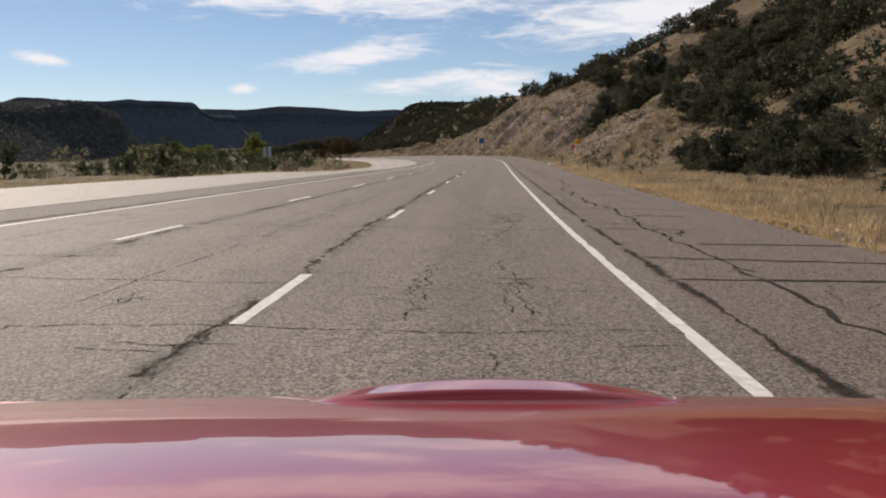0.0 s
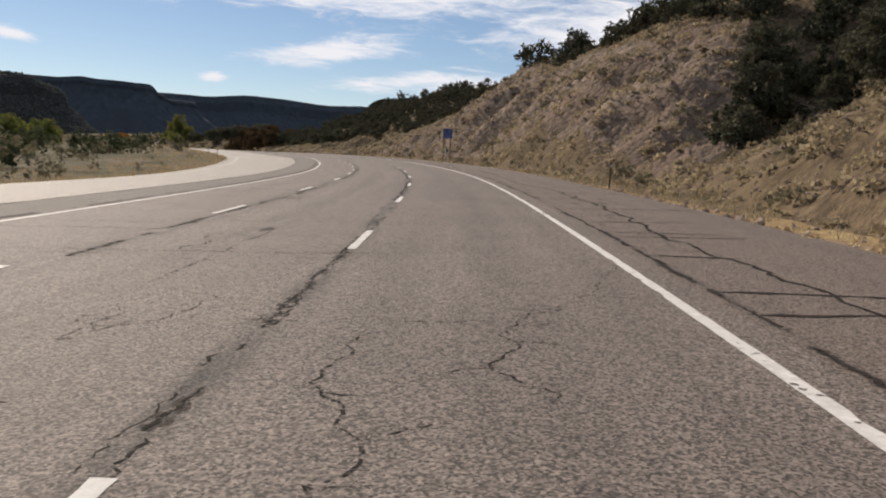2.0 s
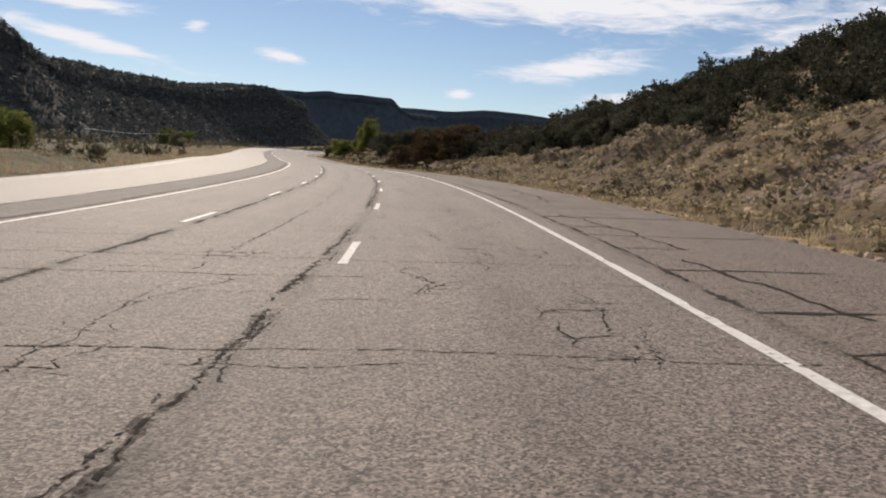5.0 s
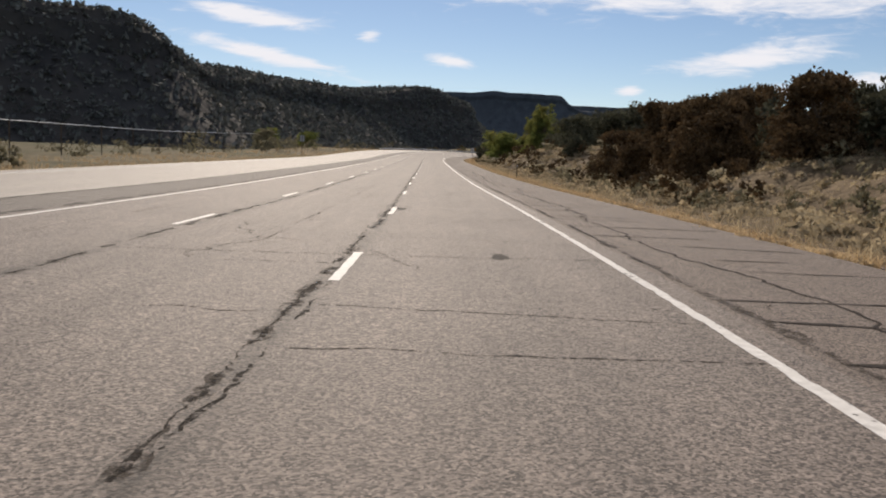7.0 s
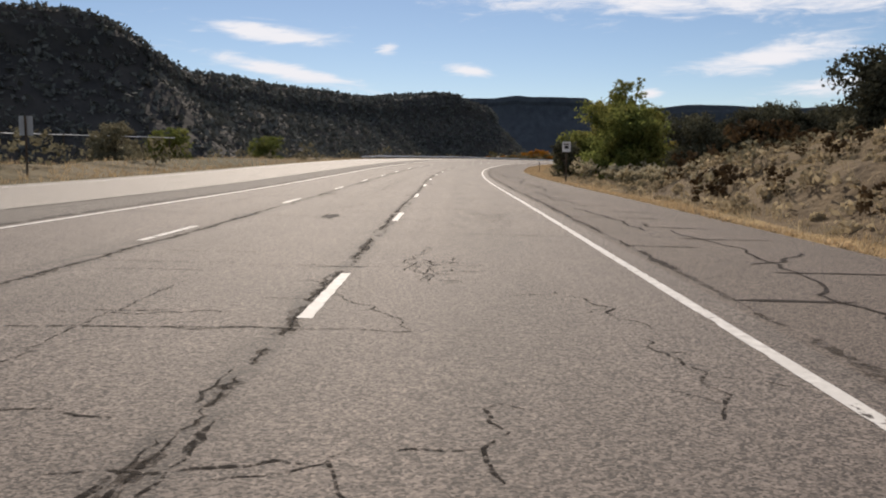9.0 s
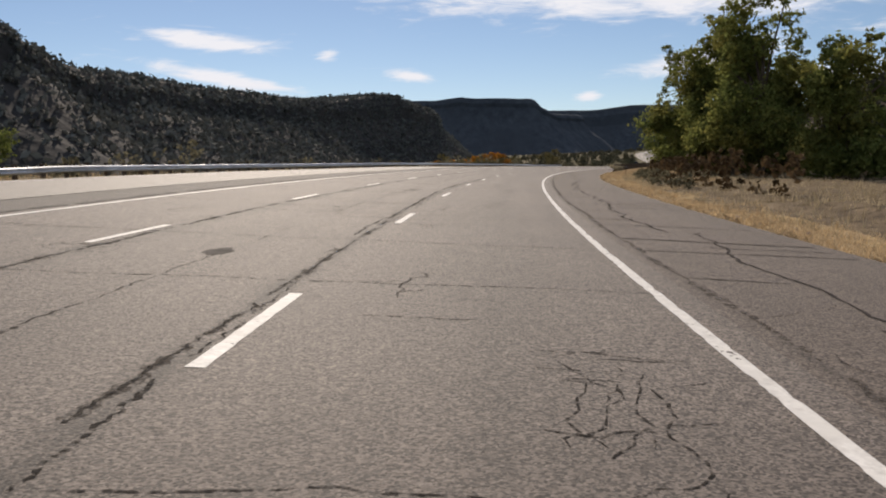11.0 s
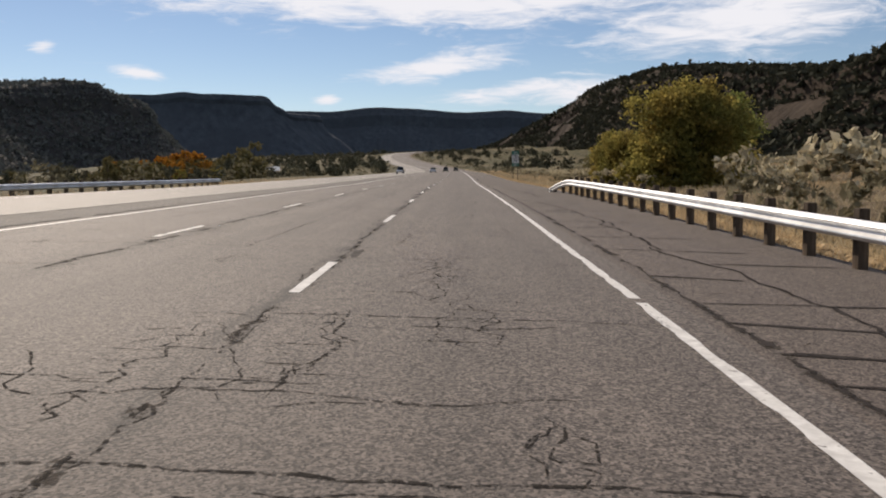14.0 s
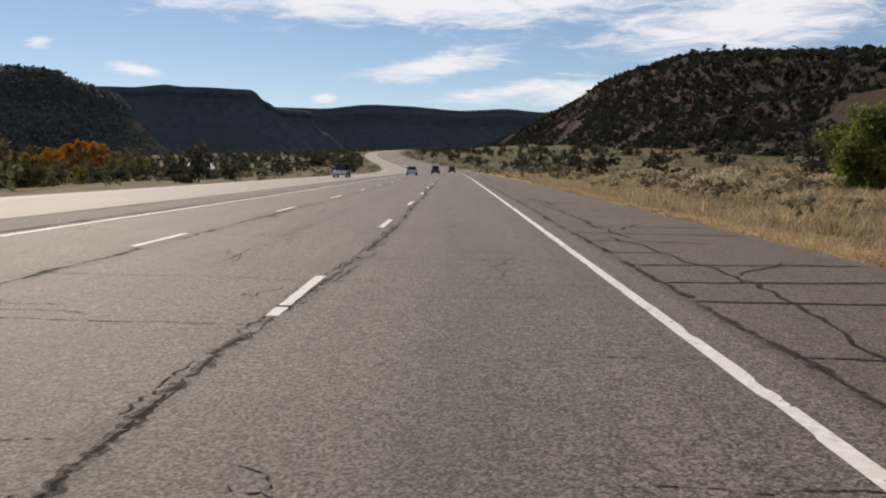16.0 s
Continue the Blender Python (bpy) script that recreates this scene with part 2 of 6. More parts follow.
# ---- materials ----
def material(name, dark, light, scale=1.0, rough=0.9, second=None, second_scale=0.08, bump=0.3, bump_scale=None, island=0.0,
             spec=0.06, metallic=0.0, stretch=(1, 1, 1), object_random=0.0, translucent=0.0):
    """A rough natural surface: fine grain between two colours, a broad stain of a third, relief, and variation by island or object."""
    m = bpy.data.materials.new(name)
    m.use_nodes = True
    nt = m.node_tree
    n, l = nt.nodes, nt.links
    p = n["Principled BSDF"]
    tc = n.new("ShaderNodeTexCoord")
    mp = n.new("ShaderNodeMapping")
    mp.inputs["Scale"].default_value = stretch
    l.new(tc.outputs["Object"], mp.inputs[0])
    tex = n.new("ShaderNodeTexNoise")
    tex.inputs["Scale"].default_value, tex.inputs["Detail"].default_value, tex.inputs["Roughness"].default_value = scale, 6.0, 0.65
    l.new(mp.outputs[0], tex.inputs["Vector"])
    ramp = n.new("ShaderNodeValToRGB")
    ramp.color_ramp.elements[0].position, ramp.color_ramp.elements[1].position = 0.34, 0.66
    ramp.color_ramp.elements[0].color, ramp.color_ramp.elements[1].color = (*dark, 1), (*light, 1)
    l.new(tex.outputs["Fac"], ramp.inputs[0])
    col = ramp.outputs[0]
    if second:
        big = n.new("ShaderNodeTexNoise")
        big.inputs["Scale"].default_value, big.inputs["Detail"].default_value = second_scale, 5.0
        l.new(tc.outputs["Object"], big.inputs["Vector"])
        fac = n.new("ShaderNodeMapRange")
        fac.inputs["From Min"].default_value, fac.inputs["From Max"].default_value = 0.42, 0.62
        fac.inputs["To Max"].default_value = 0.75
        l.new(big.outputs["Fac"], fac.inputs["Value"])
        mx = n.new("ShaderNodeMix")
        mx.data_type = "RGBA"
        l.new(fac.outputs[0], mx.inputs["Factor"])
        l.new(col, mx.inputs["A"])
        mx.inputs["B"].default_value = (*second, 1)
        col = mx.outputs["Result"]
    for share, node, out in ((island, "ShaderNodeNewGeometry", "Random Per Island"), (object_random, "ShaderNodeObjectInfo", "Random")):
        if share:
            src = n.new(node)
            rng = n.new("ShaderNodeMapRange")
            rng.inputs["To Min"].default_value, rng.inputs["To Max"].default_value = 1 - share, 1 + share
            l.new(src.outputs[out], rng.inputs["Value"])
            hs = n.new("ShaderNodeHueSaturation")
            l.new(rng.outputs[0], hs.inputs["Value"])
            l.new(col, hs.inputs["Color"])
            col = hs.outputs[0]
    l.new(col, p.inputs["Base Color"])
    p.inputs["Roughness"].default_value, p.inputs["Metallic"].default_value = rough, metallic
    p.inputs["Specular IOR Level"].default_value = spec
    if bump:
        bt = n.new("ShaderNodeTexNoise")
        bt.inputs["Scale"].default_value, bt.inputs["Detail"].default_value = bump_scale or scale * 2, 5.0
        l.new(mp.outputs[0], bt.inputs["Vector"])
        bn = n.new("ShaderNodeBump")
        bn.inputs["Strength"].default_value, bn.inputs["Distance"].default_value = bump, 0.5 / (bump_scale or scale * 2)
        l.new(bt.outputs["Fac"], bn.inputs["Height"])
        l.new(bn.outputs[0], p.inputs["Normal"])
    if translucent:
        tr = n.new("ShaderNodeBsdfTranslucent")
        l.new(col, tr.inputs["Color"])
        ms = n.new("ShaderNodeMixShader")
        ms.inputs[0].default_value = translucent
        l.new(p.outputs[0], ms.inputs[1])
        l.new(tr.outputs[0], ms.inputs[2])
        l.new(ms.outputs[0], n["Material Output"].inputs["Surface"])
    return m


def asphalt(name, dark, light, stain, rough, tracks, joints=(), crazing=()):
    """Worn asphalt: stone grain, patches, and oil and tyre bands that run along the lanes (UV: metres along and across)."""
    m = material(name, dark, light, scale=16.0, rough=rough, second=stain, second_scale=0.35, bump=0.5, bump_scale=30.0, spec=0.3)
    n, l = m.node_tree.nodes, m.node_tree.links
    p = n["Principled BSDF"]
    col = p.inputs["Base Color"].links[0].from_socket
    uv = n.new("ShaderNodeUVMap")
    mp = n.new("ShaderNodeMapping")
    mp.inputs["Scale"].default_value = (0.03, 1.6, 1)
    l.new(uv.outputs[0], mp.inputs[0])
    band = n.new("ShaderNodeTexNoise")
    band.inputs["Scale"].default_value, band.inputs["Detail"].default_value = 1.0, 6.0
    l.new(mp.outputs[0], band.inputs["Vector"])
    speck = n.new("ShaderNodeTexVoronoi")
    speck.inputs["Scale"].default_value = 55.0
    tc = n.new("ShaderNodeTexCoord")
    l.new(tc.outputs["Object"], speck.inputs["Vector"])
    both = n.new("ShaderNodeMath")
    both.operation = "MULTIPLY_ADD"
    l.new(band.outputs["Fac"], both.inputs[0])
    both.inputs[1].default_value = tracks
    both.inputs[2].default_value = 1.0 - tracks * 0.5
    grit = n.new("ShaderNodeMapRange")
    grit.inputs["From Min"].default_value, grit.inputs["From Max"].default_value = 0.22, 0.78
    grit.inputs["To Min"].default_value, grit.inputs["To Max"].default_value = 0.38, 1.7
    l.new(speck.outputs["Color"], grit.inputs["Value"])
    mul = n.new("ShaderNodeMath")
    mul.operation = "MULTIPLY"
    l.new(both.outputs[0], mul.inputs[0])
    l.new(grit.outputs[0], mul.inputs[1])
    sep = n.new("ShaderNodeSeparateXYZ")
    l.new(uv.outputs[0], sep.inputs[0])
    tone_along = n.new("ShaderNodeMapRange")  # the far stretch is darkened in the colour, set by brightness alone
    tone_along.inputs["From Min"].default_value, tone_along.inputs["From Max"].default_value = 330.0, 600.0
    tone_along.inputs["To Min"].default_value, tone_along.inputs["To Max"].default_value = 0.94, 0.67
    l.new(sep.outputs[0], tone_along.inputs["Value"])
    tone = n.new("ShaderNodeMath")
    tone.operation = "MULTIPLY"
    l.new(mul.outputs[0], tone.inputs[0])
    l.new(tone_along.outputs[0], tone.inputs[1])
    shade = tone.outputs[0]

    def step(op, x, y, z=None):
        k = n.new("ShaderNodeMath")
        k.operation = op
        for i, v in enumerate((x, y, z)):
            if isinstance(v, (int, float)):
                k.inputs[i].default_value = v
            elif v is not None:
                l.new(v, k.inputs[i])
        return k.outputs[0]

    for d0, half, depth, seed in joints:  # tar and dirt worked into a joint that runs along the road
        mq = n.new("ShaderNodeMapping")
        mq.inputs["Scale"].default_value, mq.inputs["Location"].default_value = (0.55, 2.5, 1), (seed, 0, 0)
        l.new(uv.outputs[0], mq.inputs[0])
        rag = n.new("ShaderNodeTexNoise")
        rag.inputs["Scale"].default_value, rag.inputs["Detail"].default_value, rag.inputs["Roughness"].default_value = 1.0, 8.0, 0.72
        l.new(mq.outputs[0], rag.inputs["Vector"])
        off = step("DIVIDE", step("SUBTRACT", sep.outputs[1], d0), half)
        off = step("ADD", off, step("MULTIPLY", step("SUBTRACT", rag.outputs["Fac"], 0.5), 2.0))
        bell = step("EXPONENT", step("MULTIPLY", step("MULTIPLY", off, off), -1.0), 0)
        patch = step("MULTIPLY", bell, step("MULTIPLY_ADD", rag.outputs["Fac"], 4.5, -1.75))
        mr = n.new("ShaderNodeMapRange")
        mr.inputs["To Min"].default_value, mr.inputs["To Max"].default_value = 1.0, 1.0 - depth
        l.new(patch, mr.inputs["Value"])
        shade = step("MULTIPLY", shade, mr.outputs[0])
    for cell, wide, lo, hi, seed in crazing:  # crazed patches: cells of fine cracks where the surface has worn out
        bend = n.new("ShaderNodeTexNoise")
        bend.inputs["Scale"].default_value, bend.inputs["Detail"].default_value = 1.6 / cell, 4.0
        l.new(uv.outputs[0], bend.inputs["Vector"])
        warp = n.new("ShaderNodeVectorMath")
        warp.operation = "MULTIPLY_ADD"
        l.new(bend.outputs["Color"], warp.inputs[0])
        warp.inputs[1].default_value = (cell * 0.9, cell * 0.9, 0)
        l.new(uv.outputs[0], warp.inputs[2])
        cells = n.new("ShaderNodeTexVoronoi")
        cells.feature = "DISTANCE_TO_EDGE"
        cells.voronoi_dimensions = "2D"
        cells.inputs["Scale"].default_value = 1 / cell
        l.new(warp.outputs[0], cells.inputs["Vector"])
        line = n.new("ShaderNodeMapRange")
        line.inputs["From Min"].default_value, line.inputs["From Max"].default_value = wide / cell, wide / cell * 2.2
        line.inputs["To Min"].default_value, line.inputs["To Max"].default_value = 1.0, 0.0
        l.new(cells.outputs["Distance"], line.inputs["Value"])
        mk = n.new("ShaderNodeMapping")
        mk.inputs["Scale"].default_value, mk.inputs["Location"].default_value = (0.14, 0.42, 1), (seed, seed, 0)
        l.new(uv.outputs[0], mk.inputs[0])
        where = n.new("ShaderNodeTexNoise")
        where.inputs["Scale"].default_value, where.inputs["Detail"].default_value = 1.0, 4.0
        l.new(mk.outputs[0], where.inputs["Vector"])
        worn = n.new("ShaderNodeMapRange")
        worn.inputs["From Min"].default_value, worn.inputs["From Max"].default_value = lo, hi
        l.new(where.outputs["Fac"], worn.inputs["Value"])
        cut = step("MULTIPLY", step("MULTIPLY", line.outputs[0], worn.outputs[0]), -0.55)
        shade = step("MULTIPLY", shade, step("ADD", cut, 1.0))
    hs = n.new("ShaderNodeHueSaturation")
    l.new(col, hs.inputs["Color"])
    l.new(shade, hs.inputs["Value"])
    l.new(hs.outputs[0], p.inputs["Base Color"])
    return m


M_ROAD = asphalt("worn asphalt", (0.1, 0.083, 0.071), (0.222, 0.184, 0.156), (0.141, 0.117, 0.1), 0.78, 0.5, [(-3.66, 0.19, 0.72, 0.0), (-7.42, 0.3, 0.62, 31.0), (-1.9, 0.5, 0.2, 77.0), (-5.6, 0.45, 0.18, 55.0)],
                 [(0.2, 0.003, 0.56, 0.66, 3.0), (0.85, 0.005, 0.49, 0.6, 17.0)])
M_SHOULDER = asphalt("shoulder asphalt", (0.11, 0.087, 0.071), (0.188, 0.152, 0.126), (0.143, 0.115, 0.096), 0.85, 0.35, [(0.62, 0.07, 0.5, 12.0)], [(1.1, 0.008, 0.52, 0.6, 5.0)])
M_MEDIAN = asphalt("median asphalt", (0.11, 0.097, 0.083), (0.19, 0.168, 0.145), (0.14, 0.124, 0.106), 0.85, 0.3)
M_ONCOMING = asphalt("pale asphalt", (0.225, 0.203, 0.176), (0.39, 0.354, 0.308), (0.3, 0.272, 0.236), 0.75, 0.4)
M_PAINT = material("road paint", (0.5, 0.48, 0.45), (0.78, 0.76, 0.72), scale=9, rough=0.6, bump=0.2, second=(0.64, 0.62, 0.58), second_scale=1.2)
pn, pl = M_PAINT.node_tree.nodes, M_PAINT.node_tree.links
chip, where = pn.new("ShaderNodeTexNoise"), pn.new("ShaderNodeTexNoise")  # flakes worn through to the asphalt, in some stretches more than in others
for node, size, detail in ((chip, 11.0, 4.0), (where, 0.6, 2.0)):
    node.inputs["Scale"].default_value, node.inputs["Detail"].default_value = size, detail
    pl.new(pn["Texture Coordinate"].outputs["Object"], node.inputs["Vector"])
level, worn, bare = pn.new("ShaderNodeMath"), pn.new("ShaderNodeMapRange"), pn.new("ShaderNodeMix")
level.operation = "MULTIPLY_ADD"
level.inputs[1].default_value = 0.62
pl.new(where.outputs["Fac"], level.inputs[0])
pl.new(chip.outputs["Fac"], level.inputs[2])
worn.inputs["From Min"].default_value, worn.inputs["From Max"].default_value = 1.0, 1.05
pl.new(level.outputs[0], worn.inputs["Value"])
bare.data_type = "RGBA"
pl.new(worn.outputs[0], bare.inputs["Factor"])
pl.new(pn["Principled BSDF"].inputs["Base Color"].links[0].from_socket, bare.inputs["A"])
bare.inputs["B"].default_value = (0.09, 0.08, 0.07, 1)
pl.new(bare.outputs["Result"], pn["Principled BSDF"].inputs["Base Color"])
M_TAR = material("tar seal", (0.014, 0.012, 0.011), (0.035, 0.031, 0.028), scale=8, rough=0.92, bump=0.3, spec=0.08)
M_SEAM = material("dirty seam", (0.045, 0.04, 0.036), (0.1, 0.09, 0.08), scale=6, rough=0.92, bump=0.3, spec=0.1)


def ragged(m, scale, lo, hi):
    """Lets the ground show through a thin strip in specks, so that a crack breaks up as it runs."""
    n, l = m.node_tree.nodes, m.node_tree.links
    holes = n.new("ShaderNodeTexNoise")
    holes.inputs["Scale"].default_value, holes.inputs["Detail"].default_value, holes.inputs["Roughness"].default_value = scale, 5.0, 0.7
    l.new(n["Texture Coordinate"].outputs["Object"], holes.inputs["Vector"])
    cut = n.new("ShaderNodeMapRange")
    cut.inputs["From Min"].default_value, cut.inputs["From Max"].default_value = lo, hi
    l.new(holes.outputs["Fac"], cut.inputs["Value"])
    l.new(cut.outputs[0], n["Principled BSDF"].inputs["Alpha"])
    return m


M_CRACK = ragged(material("open crack", (0.014, 0.012, 0.011), (0.04, 0.035, 0.03), scale=9, rough=0.95, bump=0.3, spec=0.06), 13.0, 0.43, 0.56)
M_DIRT = ragged(material("dirt along a crack", (0.055, 0.047, 0.04), (0.1, 0.086, 0.073), scale=6, rough=0.95, bump=0.3, spec=0.06), 7.0, 0.44, 0.62)
M_SEAL = ragged(material("old crack sealant", (0.02, 0.016, 0.014), (0.045, 0.038, 0.034), scale=8, rough=0.9, bump=0.3, spec=0.08), 8.0, 0.3, 0.46)
M_SOIL = material("dry hillside soil", (0.07, 0.052, 0.035), (0.2, 0.15, 0.094), scale=1.1, second=(0.15, 0.113, 0.066), second_scale=0.06, bump=0.7, bump_scale=2.2)
M_CUT = material("crumbling rock cut", (0.075, 0.056, 0.044), (0.29, 0.228, 0.176), scale=1.1, second=(0.15, 0.11, 0.085), second_scale=0.07, bump=1.0, bump_scale=1.9)
M_GRAVEL = material("pinkish gravelly verge", (0.19, 0.14, 0.105), (0.44, 0.34, 0.26), scale=3.5, second=(0.26, 0.19, 0.13), second_scale=0.2, bump=0.8, bump_scale=8.0)
M_STRAW = material("straw-littered verge soil", (0.2, 0.14, 0.07), (0.45, 0.34, 0.17), scale=1.6, second=(0.3, 0.21, 0.12), second_scale=0.12, bump=0.8, bump_scale=7.0)
# ridge soil darkened: shade on its face is painted into the colour
M_RIDGE = material("shade-darkened red-brown ridge", (0.02, 0.015, 0.012), (0.052, 0.038, 0.028), scale=0.05, second=(0.066, 0.05, 0.036), second_scale=0.016, bump=0.5, bump_scale=0.15)
M_VALLEY = material("valley scrub floor", (0.075, 0.066, 0.036), (0.17, 0.135, 0.08), scale=0.15, second=(0.06, 0.062, 0.03), second_scale=0.02, bump=0.5)
# distance haze on the far mesas is painted as blue in this colour
M_MESA = material("wooded mesa slope tinted with blue haze", (0.038, 0.047, 0.059), (0.066, 0.08, 0.097), scale=0.05, second=(0.048, 0.058, 0.071), second_scale=0.008, bump=0.3, bump_scale=0.12)
M_GRASS = material("dry verge grass", (0.34, 0.25, 0.145), (0.62, 0.475, 0.29), scale=0.5, island=0.3, bump=0, translucent=0.35)
M_BUNCH = material("grey bunch grass", (0.23, 0.187, 0.118), (0.5, 0.415, 0.275), scale=0.4, island=0.3, bump=0, translucent=0.4)
# junipers paled towards blue-grey: haze over the mesa is put into the leaf colour
M_HAZEWOOD = material("far juniper woodland", (0.09, 0.097, 0.093), (0.126, 0.133, 0.123), scale=0.05, island=0.12, bump=0, translucent=0.12)
# darker copy of the juniper leaves, with the ridge's shade in the colour
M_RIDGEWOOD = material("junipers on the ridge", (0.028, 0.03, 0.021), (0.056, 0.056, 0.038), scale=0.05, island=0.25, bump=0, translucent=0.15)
# slope shade is put into this dark colour, so sunlit gaps stay dim
M_NEARMESA = material("shade-darkened rocky mesa slope", (0.032, 0.033, 0.035), (0.052, 0.051, 0.05), scale=0.06, second=(0.06, 0.055, 0.05), second_scale=0.012, bump=0.3, bump_scale=0.12)
M_JUNIPER = material("juniper foliage", (0.052, 0.054, 0.036), (0.14, 0.136, 0.088), scale=0.8, island=0.4, bump=0, object_random=0.25, translucent=0.2)
M_BARK = material("grey bark", (0.06, 0.045, 0.032), (0.15, 0.12, 0.09), scale=5, bump=0.5, stretch=(1, 1, 0.2))
M_SAGE = material("sagebrush foliage", (0.12, 0.108, 0.068), (0.28, 0.25, 0.16), scale=1.5, island=0.3, bump=0, object_random=0.25, translucent=0.28)
M_WILLOW = material("riverside willow leaves", (0.06, 0.075, 0.04), (0.15, 0.165, 0.085), scale=0.6, island=0.3, bump=0, object_random=0.25, translucent=0.25)
M_RABBIT = material("faded rabbitbrush", (0.36, 0.31, 0.19), (0.74, 0.66, 0.48), scale=1.5, island=0.25, bump=0, object_random=0.15, translucent=0.25)
M_RUST = material("rusty oak leaves", (0.055, 0.038, 0.021), (0.14, 0.092, 0.048), scale=1.0, island=0.35, bump=0, object_random=0.2, translucent=0.2)
M_COTTON = material("cottonwood leaves", (0.075, 0.1, 0.03), (0.21, 0.235, 0.07), scale=0.35, second=(0.21, 0.19, 0.055), second_scale=0.22, island=0.35, bump=0, translucent=0.5)
M_GOLD = material("autumn cottonwood leaves", (0.12, 0.122, 0.036), (0.31, 0.265, 0.072), scale=0.35, second=(0.29, 0.21, 0.06), second_scale=0.25, island=0.35, bump=0, translucent=0.55)
M_OLIVE = material("olive thicket leaves", (0.08, 0.075, 0.034), (0.19, 0.168, 0.078), scale=0.5, second=(0.17, 0.135, 0.06), second_scale=0.25, island=0.3, bump=0, object_random=0.2, translucent=0.32)
M_ORANGE = material("orange autumn leaves", (0.3, 0.13, 0.02), (0.55, 0.26, 0.04), scale=0.4, second=(0.2, 0.13, 0.03), second_scale=0.2, island=0.3, bump=0, translucent=0.35)
M_ROCK = material("pale rubble rock", (0.22, 0.165, 0.125), (0.48, 0.38, 0.3), scale=1.3, island=0.3, bump=0.4)
M_STEEL = material("galvanised steel", (0.6, 0.61, 0.62), (0.8, 0.81, 0.82), scale=4, rough=0.36, metallic=0.6, bump=0.05, second=(0.5, 0.5, 0.5), second_scale=0.7)
M_POST = material("weathered timber post", (0.05, 0.038, 0.028), (0.13, 0.1, 0.075), scale=7, bump=0.4, stretch=(1, 1, 0.15))


# ---- helpers for meshes ----
def mesh_of(name, verts, faces, mat, smooth=False, uv=None):
    me = bpy.data.meshes.new(name)
    me.from_pydata([tuple(map(float, v)) for v in verts], [], [tuple(map(int, f)) for f in faces])
    me.materials.append(mat)
    if smooth:
        me.polygons.foreach_set("use_smooth", [True] * len(me.polygons))
    if uv is not None:
        layer = me.uv_layers.new(name="UVMap")
        idx = np.empty(len(me.loops), dtype=np.int32)
        me.loops.foreach_get("vertex_index", idx)
        layer.data.foreach_set("uv", np.asarray(uv, dtype=np.float32)[idx].ravel())
    me.update()
    return me


def part(name, me, parent, label="", m=None):
    """Links a mesh as one part under a thing."""
    ob = new(name, me)
    ob.parent = parent
    if m is not None:
        ob.matrix_basis = m
    if label:
        ob["label"] = label
    return ob


def bm_mesh(name, bm, mat):
    me = bpy.data.meshes.new(name)
    bm.to_mesh(me)
    bm.free()
    me.materials.append(mat)
    return me


def box(name, mat, sx, sy, sz, z0=0.0, bevel=0.01, x0=0.0, y0=0.0):
    """A block with softened edges, standing on z0."""
    bm = bmesh.new()
    bmesh.ops.create_cube(bm, size=1, matrix=Matrix.Translation((x0, y0, z0 + sz / 2)) @ Matrix.Diagonal((sx, sy, sz, 1)))
    if bevel:
        bmesh.ops.bevel(bm, geom=bm.edges[:], offset=bevel, segments=2, affect="EDGES", profile=0.6)
    return bm_mesh(name, bm, mat)


def rod(name, mat, r, length, sides=8, taper=1.0):
    bm = bmesh.new()
    bmesh.ops.create_cone(bm, cap_ends=True, segments=sides, radius1=r, radius2=r * taper, depth=length, matrix=Matrix.Translation((0, 0, length / 2)))
    return bm_mesh(name, bm, mat)


def grid_faces(n, m):
    i, j = np.meshgrid(np.arange(n - 1), np.arange(m - 1), indexing="ij")
    a = (i * m + j).ravel()
    return np.stack([a, a + 1, a + m + 1, a + m], 1)


def joint_off(s):
    """How far the paving joint strays from the kerb lane's dashes."""
    return np.interp(s, [0, 60, 75, 110, 200, 270, 330, 420, 600, 650, 665, 700, 740, 780, 860, 892, 900, 960],
                     [-0.12, -0.2, -0.05, -0.03, -0.17, -0.38, -0.15, -0.12, -0.1, -0.5, -0.15, -0.33, -0.12, -0.05, 0.0, -0.1, 0.3, 0.1])


def ribbon(name, s_list, d_list, h, mat, smooth=True):
    s, d = np.meshgrid(s_list, d_list, indexing="ij")
    v = at(s, d, h)
    return mesh_of(name, v.reshape(-1, 3), grid_faces(len(s_list), len(d_list)), mat, smooth, np.stack([s.ravel(), (d - np.where(np.abs(d + 3.7) < 0.01, joint_off(s) - 0.16, 0)).ravel()], 1))


# ---- the highway ----
S_ROAD = np.concatenate([np.arange(S0, 1150, 2.0), np.arange(1150, 2690, 12.0)])
D_LANE, D_LANE2, D_SOLID = -3.84, -7.7, -10.91
road = tagged(new("road", ribbon("road", S_ROAD, [-11.2, -7.5, -3.7, -1.8, 0.42], 0, M_ROAD)), "worn grey asphalt highway lanes with cracks and oil bands", "road", kind="structure")
shoulder = tagged(new("road_shoulder", ribbon("road_shoulder", S_ROAD, [0.42, 2.0, 3.6, 4.6], -0.004, M_SHOULDER)), "reddish grey asphalt shoulder crossed by sealed cracks", "road", kind="structure")
median = tagged(new("road_median", ribbon("road_median", S_ROAD, [-13.7, -12.4, -11.2], -0.004, M_MEDIAN)), "darker paved strip between the two carriageways", "road", kind="structure")
oncoming = tagged(new("road_oncoming", ribbon("road_oncoming", S_ROAD, [-22.8, -21.4, -17.5, -13.7], 0, M_ONCOMING)), "pale sunlit asphalt of the oncoming carriageway", "road", kind="structure")

rng = np.random.default_rng(4)


